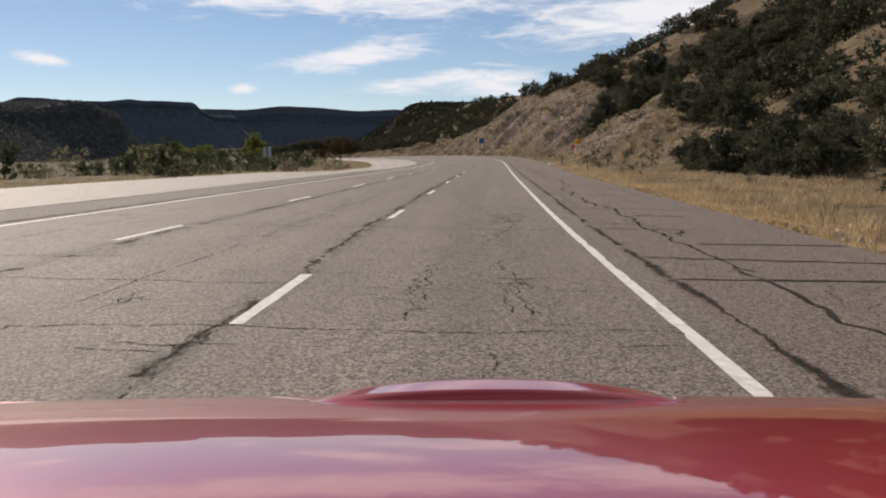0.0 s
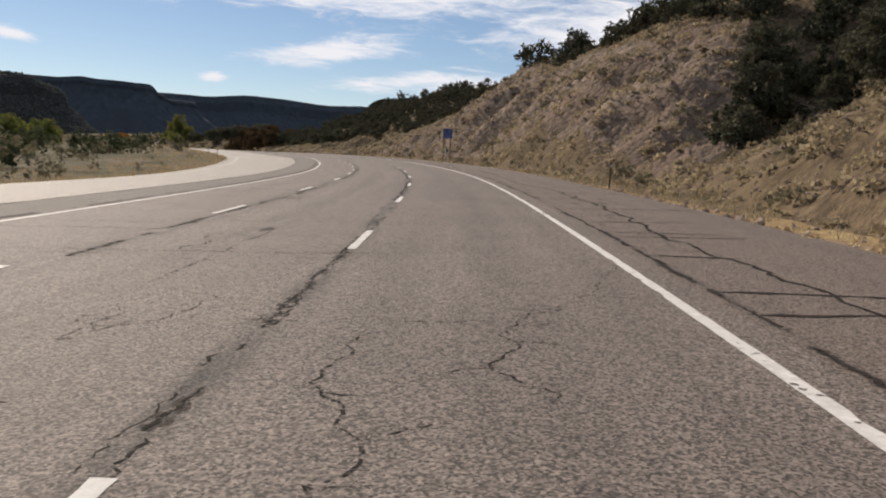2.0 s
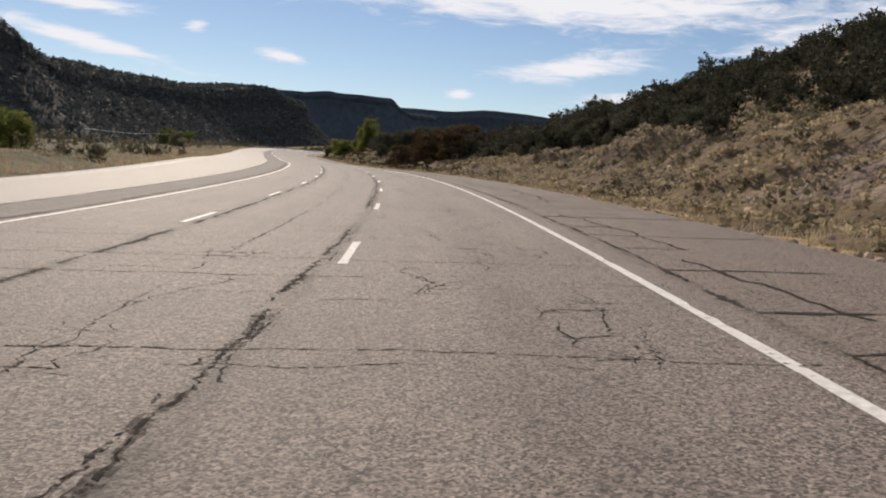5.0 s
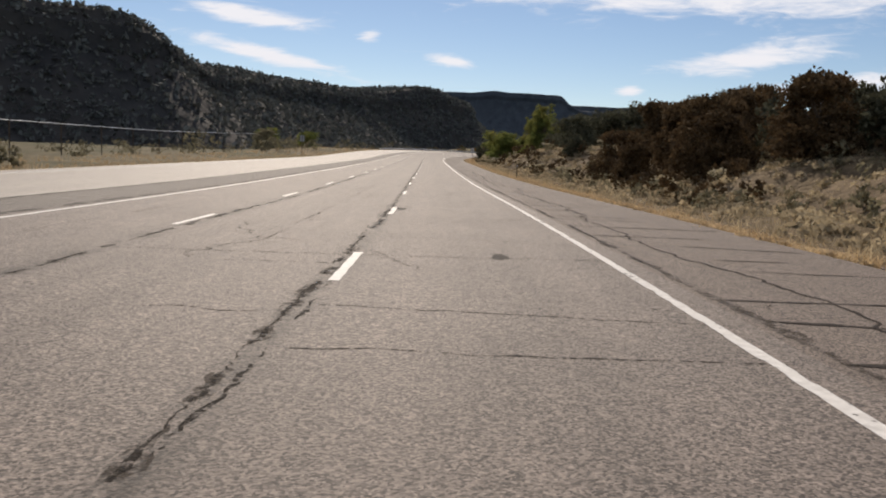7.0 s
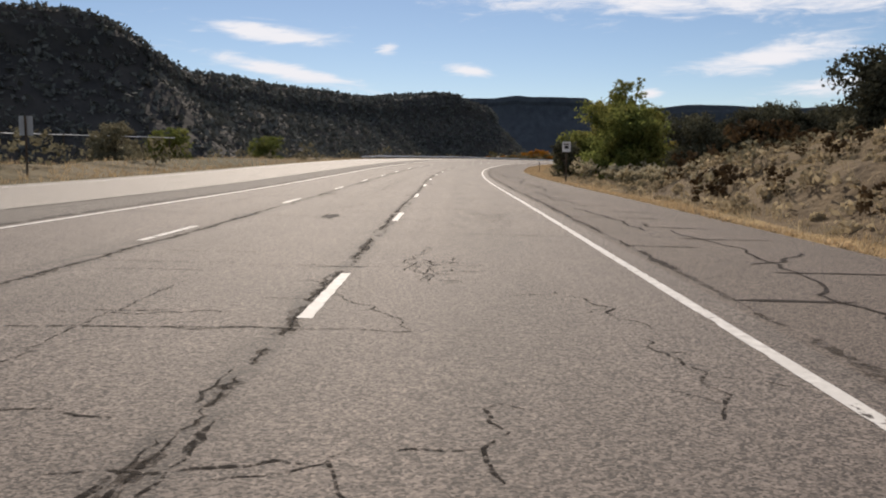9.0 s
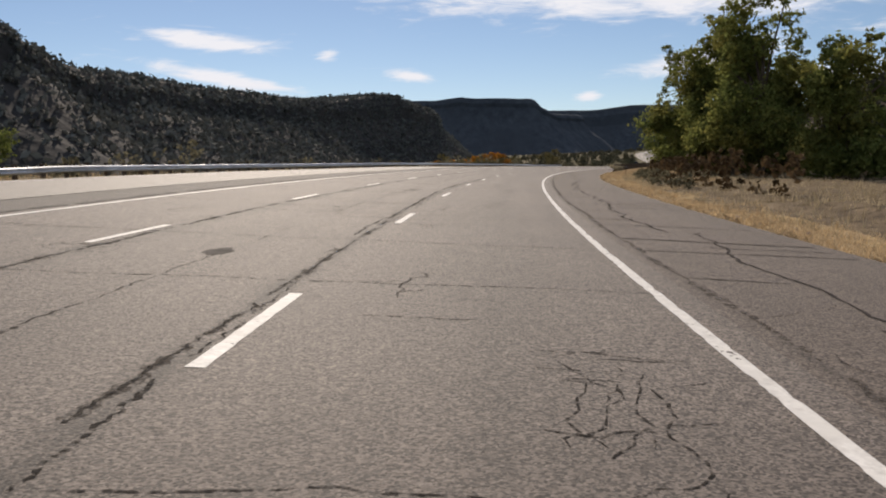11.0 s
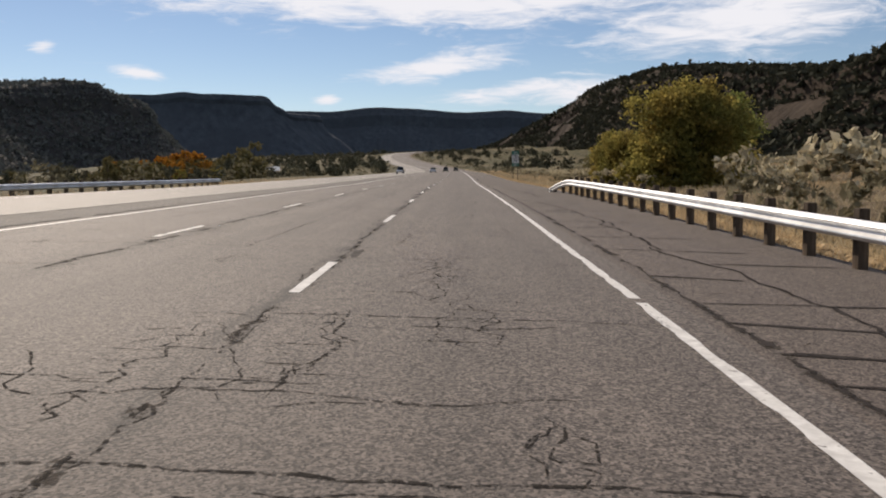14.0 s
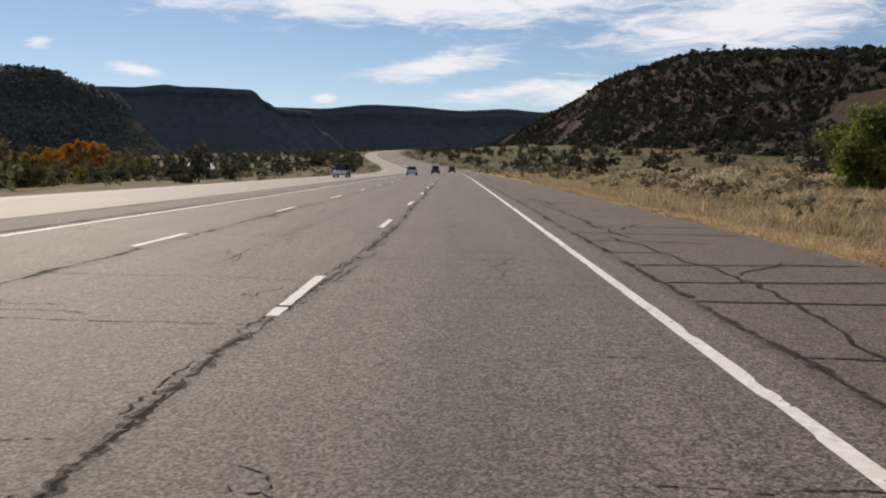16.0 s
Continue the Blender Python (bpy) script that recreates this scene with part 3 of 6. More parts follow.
def worn_line(name, s0, s1, d, width, parent, gaps, seed, breaks=(), bitten=None):
    """A painted line with ragged edges, chips worn out of it, breaks (middle, length) and a stretch whose left edge is bitten away."""
    s = np.arange(s0, s1, 0.1)
    c = d + 0.012 * fbm(s / 9, s * 0, seed + 3, 2)
    bite = [np.clip(fbm(s / 0.45, s * 0, seed + k, 4) - gaps * 0.66, 0, 0.3) * 1.25 for k in (7, 8)]
    if bitten:
        share = np.clip((s - bitten[0]) / 25, 0, 1) * np.clip((bitten[1] - s) / 25, 0, 1)
        bite[0] = bite[0] + share * np.clip(vnoise(s / 0.55, s * 0, seed + 31) + 0.5 * vnoise(s / 4, s * 0, seed + 32) - 0.16, 0, 0.5) * 1.15
        bite[1] = bite[1] + share * np.clip(vnoise(s / 0.8, s * 0, seed + 33) - 0.3, 0, 0.5) * 0.6
    lo = c - width / 2 * (1 + 0.08 * fbm(s / 0.5, s * 0, seed, 2) - bite[0])
    hi = c + width / 2 * (1 + 0.08 * fbm(s / 0.5, s * 0, seed + 2, 2) - bite[1])
    v = np.stack([at(s, lo, 0.004), at(s, hi, 0.004)], 1).reshape(-1, 3)
    lost = np.zeros(len(s), bool)
    for mid, length in breaks:
        lost |= np.abs(s - mid) < length / 2
    f = [(2 * i, 2 * i + 1, 2 * i + 3, 2 * i + 2) for i in range(len(s) - 1) if not lost[i]]
    return part(name, mesh_of(name, v, f, M_PAINT), parent)


worn_line("edge_line", S0, 1300, 0.0, 0.142, road, 0.36, 3, [(726.9, 0.5), (728.9, 0.2), (754.9, 0.4), (757.9, 0.2), (763.3, 0.2), (784.6, 0.3), (815.7, 0.3), (821.8, 0.2), (842.7, 0.4), (869.5, 0.3), (880.6, 0.3)], (700, 880))
worn_line("left_line", S0, 1300, D_SOLID, 0.15, road, 0.34, 5)
worn_line("oncoming_line", S0, 1300, -21.3, 0.12, oncoming, 0.3, 6)
PERIOD, DASH = 12.19, 3.05
for d, phase in ((D_LANE, 4.36), (D_LANE2, 10.86)):
    for k in range(-6, 92):
        s = np.linspace(0, DASH, 25) + phase + PERIOD * k
        if s[0] < S0:
            continue
        w = 0.066 * (1 + 0.22 * fbm(s * 5, s * 0, k % 97, 2))
        v = np.stack([at(s, d - w, 0.004), at(s, d + w, 0.004)], 1).reshape(-1, 3)
        part("lane_dash", mesh_of("lane_dash", v, [(2 * i, 2 * i + 1, 2 * i + 3, 2 * i + 2) for i in range(24) if vnoise(s[i] * 4, d * 3.0, 9) < 0.43], M_PAINT), road)


def crack_strips(name, lines, mat, h=0.003):
    """Cracks and sealed joints: jagged lines of (s, d, half-width) laid on the pavement as thin ribbons."""
    verts, faces, base = [], [], 0
    for pts in lines:
        p, w = pts[:, :2], pts[:, 2:3]
        t = np.gradient(p, axis=0)
        t /= np.maximum(np.linalg.norm(t, axis=1, keepdims=True), 1e-6)
        nrm = np.stack([-t[:, 1], t[:, 0]], 1)
        a, b = p + nrm * w, p - nrm * w
        verts += [a, b]
        m = len(p)
        faces += [(base + i, base + m + i, base + m + i + 1, base + i + 1) for i in range(m - 1)]
        base += 2 * m
    sd = np.concatenate(verts)
    return mesh_of(name, at(sd[:, 0], sd[:, 1], h), faces, mat)


def wander(r, s, d, heading, length, width, step=0.12, kink=0.5, d_range=(-11.0, 0.3)):
    """One crack: short straight bits with kinks, drawn back to its heading (0 along, 90 across)."""
    pts, ang, gone = [(s, d, width * 0.3)], radians(heading), 0.0
    while gone < length:
        bit = step * r.uniform(0.4, 1.6)
        a = ang + r.normal(0, kink)
        s, d, gone = s + bit * math.cos(a), d + bit * math.sin(a), gone + bit
        if not d_range[0] < d < d_range[1]:
            break
        pts.append((s, d, width * r.uniform(0.45, 1.35)))
    pts[-1] = (*pts[-1][:2], width * 0.2)
    return np.array(pts) if len(pts) > 2 else np.array(pts * 2)[:3]


r = np.random.default_rng(11)
along_d = [-1.0, -1.6, -2.4, -2.9, -5.4, -6.2, -9.2]
across = [wander(r, r.uniform(-10, 1050), r.uniform(-11, 0), 90 * r.choice([-1, 1]), r.uniform(0.3, 2.2), 0.015, 0.16, 0.3) for _ in range(1500)]
s = -10.0
while s < 1050:  # cracks that run straight across the lanes
    s += r.uniform(1.8, 6.5)
    d0 = r.choice([-11.0, -7.6, -3.8])
    across.append(wander(r, s, d0, 90 + r.normal(0, 3), r.choice([3.9, 3.9, 7.5, 11.0]), r.uniform(0.014, 0.024), 0.2, 0.16))
tagged(part("lane_cracks", crack_strips("lane_cracks", across, M_CRACK), road), kind="stuff")
along = []
for _ in range(430):  # jagged cracks along the wheel tracks, with spurs
    s, d, length = r.uniform(-10, 1050), r.choice(along_d) + r.normal(0, 0.15), r.uniform(0.8, 4.5)
    line = wander(r, s, d, r.normal(0, 6), length, r.uniform(0.01, 0.017), 0.14, 0.5)
    along.append(line)
    for p in line[3::6]:
        along.append(wander(r, p[0], p[1], r.choice([60, 90, 120, 240, 270, 300]), r.uniform(0.1, 0.6), 0.011, 0.1, 0.4))
tagged(part("long_cracks", crack_strips("long_cracks", along, M_CRACK), road), kind="stuff")


def crazed(cs, cd, ls, ld, wide=0.011):
    """A worn-out patch: two or three jagged cracks along it, joined by rungs into small blocks."""
    out = []
    for _k in range(r.integers(2, 4)):
        out.append(wander(r, cs - ls / 2 + r.uniform(0, 0.4), cd + r.uniform(-ld, ld) * 0.7, r.normal(0, 4), ls * r.uniform(0.6, 1.1), wide * r.uniform(0.8, 1.4), 0.16, 0.5))
    for _k in range(int(2.6 * ls)):
        s0, d0 = cs + r.uniform(-0.5, 0.5) * ls, cd + r.uniform(-1, 0.3) * ld
        out.append(wander(r, s0, d0, 90 + r.normal(0, 9), r.uniform(0.25, 1.1) * ld * 1.7, 2.0 * wide * r.uniform(0.5, 1.0), 0.12, 0.25))
    for _k in range(int(2 * ls)):
        out.append(wander(r, cs + r.uniform(-0.5, 0.5) * ls, cd + r.uniform(-1, 1) * ld, r.choice([0, 25, -25]), r.uniform(0.15, 0.5), wide * 0.8, 0.1, 0.4))
    return out


web = []
for place in ((698.6, -2.1, 3.0, 0.5), (700.6, -2.7, 2.4, 0.45), (703.5, -1.8, 2.0, 0.4), (697.8, -3.5, 2.0, 0.4), (783.2, -1.9, 3.2, 0.6), (781.8, -3.3, 3.4, 0.25), (781.4, -4.4, 3.6, 0.3), (787.0, -2.4, 3.0, 0.3),
              (420.6, -1.8, 3.2, 0.4), (418.8, -4.9, 2.6, 0.4), (280.4, -1.3, 3.0, 0.6), (283.2, -2.7, 2.4, 0.3), (174.2, -1.2, 2.4, 0.3), (67.6, -2.5, 4.0, 0.22), (646.0, -1.7, 3.0, 0.4), (653.0, -2.6, 3.0, 0.3),
              (755.0, -2.0, 3.0, 0.5), (726.5, -1.9, 3.0, 0.35), (228.5, -2.8, 3.0, 0.35), (202.0, -2.3, 2.4, 0.3), (508.0, -2.7, 3.0, 0.35), (476.5, -3.1, 3.0, 0.3)):
    web += crazed(*place)
for _ in range(170):
    web += crazed(r.uniform(-10, 1050), r.choice([-3.6, -3.9, -7.3, -7.5, -1.4, -2.6, -5.3, -10.4]) + r.normal(0, 0.2), r.uniform(0.7, 3.0), r.uniform(0.2, 0.45), 0.009)
tagged(part("web_cracks", crack_strips("web_cracks", web, M_CRACK), road), kind="stuff")
sealed = []
s = -12.0
while s < 1050:  # cracks that cross the shoulder, close together, from the joint or from the long crack
    s += r.uniform(0.9, 3.6)
    inner = r.random() < 0.75
    sealed.append(wander(r, s, 0.62 if inner else 1.95, 90 + r.normal(0, 5), r.choice([1.25, 2.4, 3.8]) if inner else r.uniform(1.2, 2.5), r.uniform(0.03, 0.062), 0.2, 0.1, d_range=(0.44, 4.5)))
s = -12.0
while s < 1050:  # the long crack along the shoulder, in stretches that run into each other
    length = r.uniform(5, 22)
    sealed.append(wander(r, s, r.uniform(1.6, 2.1), r.normal(0.0, 1.2), length, r.uniform(0.028, 0.045), 0.25, 0.22, d_range=(1.2, 3.2)))
    if r.random() < 0.6:
        sealed.append(wander(r, s + r.uniform(0, length), 2.0, r.choice([-35, 25, 40]) + r.normal(0, 8), r.uniform(0.8, 2.4), 0.035, 0.15, 0.3, d_range=(0.7, 4.4)))
    s += length * 0.95
tagged(part("sealed_cracks", crack_strips("sealed_cracks", sealed, M_SEAL), shoulder), kind="stuff")
fine = [wander(r, r.uniform(-10, 1050), r.uniform(0.6, 4.4), r.uniform(0, 360), r.uniform(0.4, 2.0), 0.008, 0.12, 0.5, d_range=(0.44, 4.5)) for _ in range(900)]
tagged(part("shoulder_web", crack_strips("shoulder_web", fine, M_CRACK), shoulder), kind="stuff")


def seam(name, d, width, mat, parent, s0, s1, seed, breaks, jag=0.014, tear=-0.36):
    lift = 0.0012 if name.endswith("dirt") else 0.0025
    """A sealed joint that runs along the road, ragged and broken here and there."""
    s = np.arange(s0, s1, 0.08)
    w = width * (0.8 + 0.5 * fbm(s / 2.5, s * 0, seed, 3) + 0.9 * fbm(s / 0.4, s * 0, seed + 5, 2))
    c = d + (joint_off(s) if abs(d - D_LANE) < 0.3 else 0) + 0.12 * fbm(s / 9, s * 0, seed + 9, 3) + 0.07 * fbm(s / 0.8, s * 0, seed + 12, 2) + jag * np.random.default_rng(seed).normal(size=len(s))
    on = np.clip((fbm(s / 14, s * 0, seed + 17, 2) - breaks) * 60, 0, 1) * np.clip((fbm(s / 0.9, s * 0, seed + 19, 3) - tear) * 30, 0, 1)
    w = np.maximum(w, 0) * on * (1 + 0.5 * fbm(s / 0.3, s * 0, seed + 23, 1))
    v = np.stack([at(s, c - w * (1 + 0.6 * fbm(s / 0.35, s * 0, seed + 25, 1)), lift), at(s, c + w, lift)], 1).reshape(-1, 3)
    tagged(part(name, mesh_of(name, v, [(2 * i, 2 * i + 1, 2 * i + 3, 2 * i + 2) for i in range(len(s) - 1) if on[i] > 0.02], mat), parent), kind="stuff")


seam("lane_dirt", D_LANE, 0.07, M_DIRT, road, -20, 1100, 1, -0.4, 0.02, -0.3)
seam("lane_seam", D_LANE, 0.022, M_CRACK, road, -20, 1100, 1, -0.4, 0.014, -0.3)
seam("lane_seam", D_LANE + 0.09, 0.02, M_CRACK, road, -20, 1100, 41, -0.15, 0.018, -0.05)
seam("lane_seam", D_LANE - 0.1, 0.018, M_CRACK, road, -20, 1100, 43, -0.1, 0.018, -0.05)
seam("lane_dirt", D_LANE2 + 0.25, 0.09, M_DIRT, road, -20, 1100, 2, -0.4, 0.02, -0.25)
seam("lane_seam", D_LANE2 + 0.25, 0.03, M_CRACK, road, -20, 1100, 2, -0.4, 0.014, -0.25)
seam("lane_seam", D_LANE2 + 2.1, 0.017, M_CRACK, road, -20, 1100, 8, -0.1, 0.014, -0.2)
seam("lane_seam", D_LANE2 - 1.7, 0.017, M_CRACK, road, -20, 1100, 9, -0.1, 0.014, -0.2)
seam("median_seam", -11.35, 0.1, M_SEAM, median, -20, 1100, 3, -0.6)
seam("median_seam", -13.6, 0.06, M_SEAM, median, -20, 1100, 4, -0.6)
seam("shoulder_dirt", 0.62, 0.07, M_DIRT, shoulder, -20, 1100, 5, -0.5)
seam("shoulder_seam", 0.62, 0.035, M_SEAL, shoulder, -20, 1100, 5, -0.3, 0.014, -0.2)

# ---- the land ----
S_LAND = np.concatenate([np.arange(S0, 80, 2.0), np.arange(80, 400, 0.7), np.arange(400, 420, 1.6), np.arange(420, 960, 2.2), np.arange(960, 1500, 8.0), np.arange(1500, 2690, 30.0)])
D_RIGHT = np.concatenate([np.arange(4.35, 9, 0.65), np.arange(9, 40, 0.62), np.arange(40, 45, 1.2), np.arange(45, 110, 3.0), np.arange(110, 330, 12.0)])
D_LEFT = np.concatenate([-np.arange(22.4, 30, 0.8), -np.arange(30, 60, 2.0), -np.arange(60, 330, 10.0)])


def land(name, d_list, mat, label, second=None):
    s, d = np.meshgrid(S_LAND, d_list, indexing="ij")
    edge = np.clip((np.abs(d) - 250) / 80, 0, 1)
    h = ground_h(s, d)
    v = at(s, d, h)
    v[..., 2] = v[..., 2] * (1 - edge) + np.minimum(v[..., 2], -6) * edge if d_list[0] < 0 else v[..., 2]
    f = grid_faces(len(S_LAND), len(d_list))
    if d_list[0] < 0:
        f = f[:, ::-1]
    me = mesh_of(name, v.reshape(-1, 3), f, mat, True)
    if second is not None:
        me.materials.append(second)
        sc, dc = s[:-1, :-1].ravel(), d[:-1, :-1].ravel()
        toe, k, ht = [np.interp(sc, LAND[:, 0], LAND[:, i]) for i in (1, 2, 3)]
        rock = (dc > toe + 1.5) & (dc < toe + ht / k + 1.5) & (ht > 6) & (k > 0.6)
        me.materials.append(M_STRAW)
        straw = (dc < 7.6 + 1.5 * fbm(sc / 6, dc / 3, 77, 2)) & (sc < 1200)
        me.materials.append(M_VALLEY)
        far = (sc > 1010 + 40 * fbm(sc / 30, dc / 30, 78, 2)) & (dc > 8)
        me.materials.append(M_GRAVEL)
        gravel = straw & (sc > 92 + 8 * fbm(sc / 7, dc / 2, 79, 2)) & (sc < 345) & (dc < 6.6 + 1.0 * fbm(sc / 4, dc / 3, 80, 2))
        me.polygons.foreach_set("material_index", np.where(gravel, 4, np.where(far, 3, np.where(straw, 2, rock))).astype(np.int32))
    return tagged(new(name, me), label, "ground", kind="structure")


land("ground_hillside", D_RIGHT, M_SOIL, "dry brown hillside with crumbling pinkish road cut", M_CUT)
land("ground_valley", D_LEFT, M_VALLEY, "dry scrubby ground falling away to the river")
v = [(-9000, -3000, -9), (9000, -3000, -9), (9000, 9000, -9), (-9000, 9000, -9)]
tagged(new("ground", mesh_of("ground", v, [(0, 1, 2, 3)], M_VALLEY)), "wide scrub-covered valley floor", "ground", kind="structure")


def escarpment(name, rim, base_z, run, back, seed, label, step=14.0, cliff=0.3, rough=1.0, side=1, mat=None, rows_up=16, ledge=0.0, ker=9, wavy=6.0):
    """A long mesa front: talus, cliff band, rim and plateau behind it, lofted along a few rim points (x, y, height)."""
    rim = np.array(rim, float)
    seg = np.r_[0, np.cumsum(np.hypot(*np.diff(rim[:, :2], axis=0).T))]
    t = np.arange(0, seg[-1], step)
    x, y, z = [np.interp(t, seg, rim[:, i]) for i in range(3)]
    x, y = [np.convolve(np.pad(a, 4, mode="edge"), np.ones(9) / 9, mode="valid") for a in (x, y)]
    z = np.convolve(np.pad(z, ker // 2, mode="edge"), np.ones(ker) / ker, mode="valid")
    tx, ty = np.gradient(x), np.gradient(y)
    ln = np.hypot(tx, ty)
    nx, ny = side * ty / ln, -side * tx / ln
    z = z + rough * (wavy * fbm(t / 120, t * 0, seed, 4))
    prof = np.array([(1.0, 0.0), (0.86, 0.06), (0.72, 0.15), (0.6, 0.25), (0.48, 0.36), (0.38, 0.47), (0.28, 0.58), (0.2, 0.66), (0.14, 0.72),
                     (0.14 - 0.1 * cliff, 0.72 + 0.16 * (cliff > 0.2)), (0.06, 0.93), (0.03, 0.98), (0.0, 1.0), (-0.12, 1.01), (-0.5, 1.0), (-1.0, 0.95)])
    fine = np.linspace(0, len(prof) - 1, rows_up)
    prof = np.stack([np.interp(fine, np.arange(len(prof)), prof[:, i]) for i in (0, 1)], 1)
    rows = []
    for u, w in prof:
        out = np.where(u >= 0, u * run, -u * -back)
        gul = rough * run * (0.16 * fbm(t / 95, t * 0 + u * 0.8, seed + 11, 4) + 0.05 * fbm(t / 28, t * 0 + u * 3, seed + 13, 3)) * (0.35 + abs(u))
        px, py = x + nx * (out + gul), y + ny * (out + gul)
        pz = base_z + (z - base_z) * w + rough * 5 * fbm(px / 55, py / 55, seed + 19, 3) * (w * (1 - w) * 4 + 0.15)
        pz = pz + ledge * np.sin(2 * math.pi * pz / 19 + 1.5 * fbm(px / 160, py / 160, seed + 29, 2)) * (0.3 + fbm(px / 90, py / 90, seed + 31, 2)) * (w < 0.97)
        rows.append(np.stack([px, py, pz], 1))
    v = np.stack(rows, 1)
    f = grid_faces(len(t), len(prof))
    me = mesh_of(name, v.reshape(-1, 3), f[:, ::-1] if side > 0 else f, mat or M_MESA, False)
    tagged(new(name, me), label, "hill", kind="structure")
    return v


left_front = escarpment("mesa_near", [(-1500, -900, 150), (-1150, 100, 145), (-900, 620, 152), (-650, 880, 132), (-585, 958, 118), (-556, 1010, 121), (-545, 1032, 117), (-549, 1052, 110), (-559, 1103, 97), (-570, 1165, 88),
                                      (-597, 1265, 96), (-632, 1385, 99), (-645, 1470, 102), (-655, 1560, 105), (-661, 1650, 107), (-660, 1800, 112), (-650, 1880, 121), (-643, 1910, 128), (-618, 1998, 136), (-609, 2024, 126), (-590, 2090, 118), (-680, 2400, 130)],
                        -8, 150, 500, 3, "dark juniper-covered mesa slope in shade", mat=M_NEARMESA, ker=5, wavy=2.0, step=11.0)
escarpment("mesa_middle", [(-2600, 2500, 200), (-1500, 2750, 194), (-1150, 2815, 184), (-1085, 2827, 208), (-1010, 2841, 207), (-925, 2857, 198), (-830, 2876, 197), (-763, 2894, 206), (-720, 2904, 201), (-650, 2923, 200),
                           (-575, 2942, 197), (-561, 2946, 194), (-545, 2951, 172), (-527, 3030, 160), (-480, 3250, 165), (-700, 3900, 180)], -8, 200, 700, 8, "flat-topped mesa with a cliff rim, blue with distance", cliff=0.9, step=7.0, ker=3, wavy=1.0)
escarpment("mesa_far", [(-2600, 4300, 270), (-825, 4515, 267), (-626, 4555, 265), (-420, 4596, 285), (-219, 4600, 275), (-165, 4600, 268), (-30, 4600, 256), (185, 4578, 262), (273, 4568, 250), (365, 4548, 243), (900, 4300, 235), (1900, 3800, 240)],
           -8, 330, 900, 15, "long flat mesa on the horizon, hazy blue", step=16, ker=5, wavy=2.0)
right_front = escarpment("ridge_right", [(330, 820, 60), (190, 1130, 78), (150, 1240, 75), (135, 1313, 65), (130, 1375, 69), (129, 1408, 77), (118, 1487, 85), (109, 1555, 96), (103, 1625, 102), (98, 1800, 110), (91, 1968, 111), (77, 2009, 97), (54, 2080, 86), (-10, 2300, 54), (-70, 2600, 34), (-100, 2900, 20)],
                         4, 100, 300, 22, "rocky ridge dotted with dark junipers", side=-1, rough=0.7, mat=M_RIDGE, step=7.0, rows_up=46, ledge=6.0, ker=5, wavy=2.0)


# ---- plants ----
def leaf_quads(centres, size, seed, flat=0.0):
    """Small four-cornered leaf clumps at random turns, for foliage."""
    r = np.random.default_rng(seed)
    n = len(centres)
    a = r.normal(size=(n, 3))
    a[:, 2] *= 1 - flat
    a /= np.linalg.norm(a, axis=1, keepdims=True)
    b = np.cross(a, r.normal(size=(n, 3)))
    b /= np.linalg.norm(b, axis=1, keepdims=True)
    sz = (size * r.uniform(0.5, 1.4, n))[:, None]
    c = np.asarray(centres)
    k = 0.55
    v = np.stack([c - a * sz, c + b * sz * k, c + a * sz, c - b * sz * k], 1).reshape(-1, 3)
    f = np.arange(4 * n).reshape(n, 4)
    return v, f


def lobes(r, count, width, height, base, up=0.5, wild=1.0):
    """Centres and radii of the masses of a crown: uneven, some thrown out past the rest."""
    out = []
    lop = r.uniform(0, 2 * math.pi)
    for i in range(count):
        ang = r.uniform(0, 2 * math.pi)
        zz = base + (height - base) * (r.random() ** up) * 0.9
        round_off = math.sqrt(max(0.08, 1 - (max(0.0, zz / height - 0.35) / 0.68) ** 2))
        rad = math.sqrt(r.random()) * width * (0.72 + 0.2 * wild * math.cos(ang - lop)) * round_off * (1 + 0.3 * wild if r.random() < 0.15 else 1.0)
        out.append((rad * math.cos(ang), rad * math.sin(ang), zz, width * r.uniform(0.16 + 0.12 * (1 - wild), 0.42) * (1.1 - 0.45 * zz / height)))
    return out


def crown_points(r, lobe_list, per, squash=0.85, wild=1.0):
    """Leaf places: each mass is a handful of tufts with gaps between them."""
    pts = []
    for x, y, z, rad in lobe_list:
        n = max(10, int(per * rad ** 2 * 1.25))
        k = int(np.clip(n / 16, 4, 40))
        u = r.normal(size=(k, 3))
        u /= np.linalg.norm(u, axis=1, keepdims=True)
        u *= (0.35 + (0.5 + 0.25 * wild) * r.random((k, 1)) ** 0.7) * rad
        size = rad * r.uniform(0.1, 0.27, k)
        pick = r.integers(0, k, n)
        p = u[pick] + r.normal(size=(n, 3)) * size[pick][:, None]
        p[:, 2] *= squash
        pts.append(p + (x, y, z))
    p = np.concatenate(pts)
    return p[p[:, 2] > 0.05]


def tube(points, radii, sides=7):
    """A tapering limb through points."""
    p = np.array(points, float)
    t = np.gradient(p, axis=0)
    verts, faces = [], []
    for i, (c, d) in enumerate(zip(p, t)):
        q = Vector(d).to_track_quat("Z", "Y")
        for k in range(sides):
            w = 2 * math.pi * k / sides
            verts.append(Vector(c) + q @ Vector((math.cos(w) * radii[i], math.sin(w) * radii[i], 0)))
    for i in range(len(p) - 1):
        for k in range(sides):
            faces.append((i * sides + k, i * sides + (k + 1) % sides, (i + 1) * sides + (k + 1) % sides, (i + 1) * sides + k))
    return verts, faces


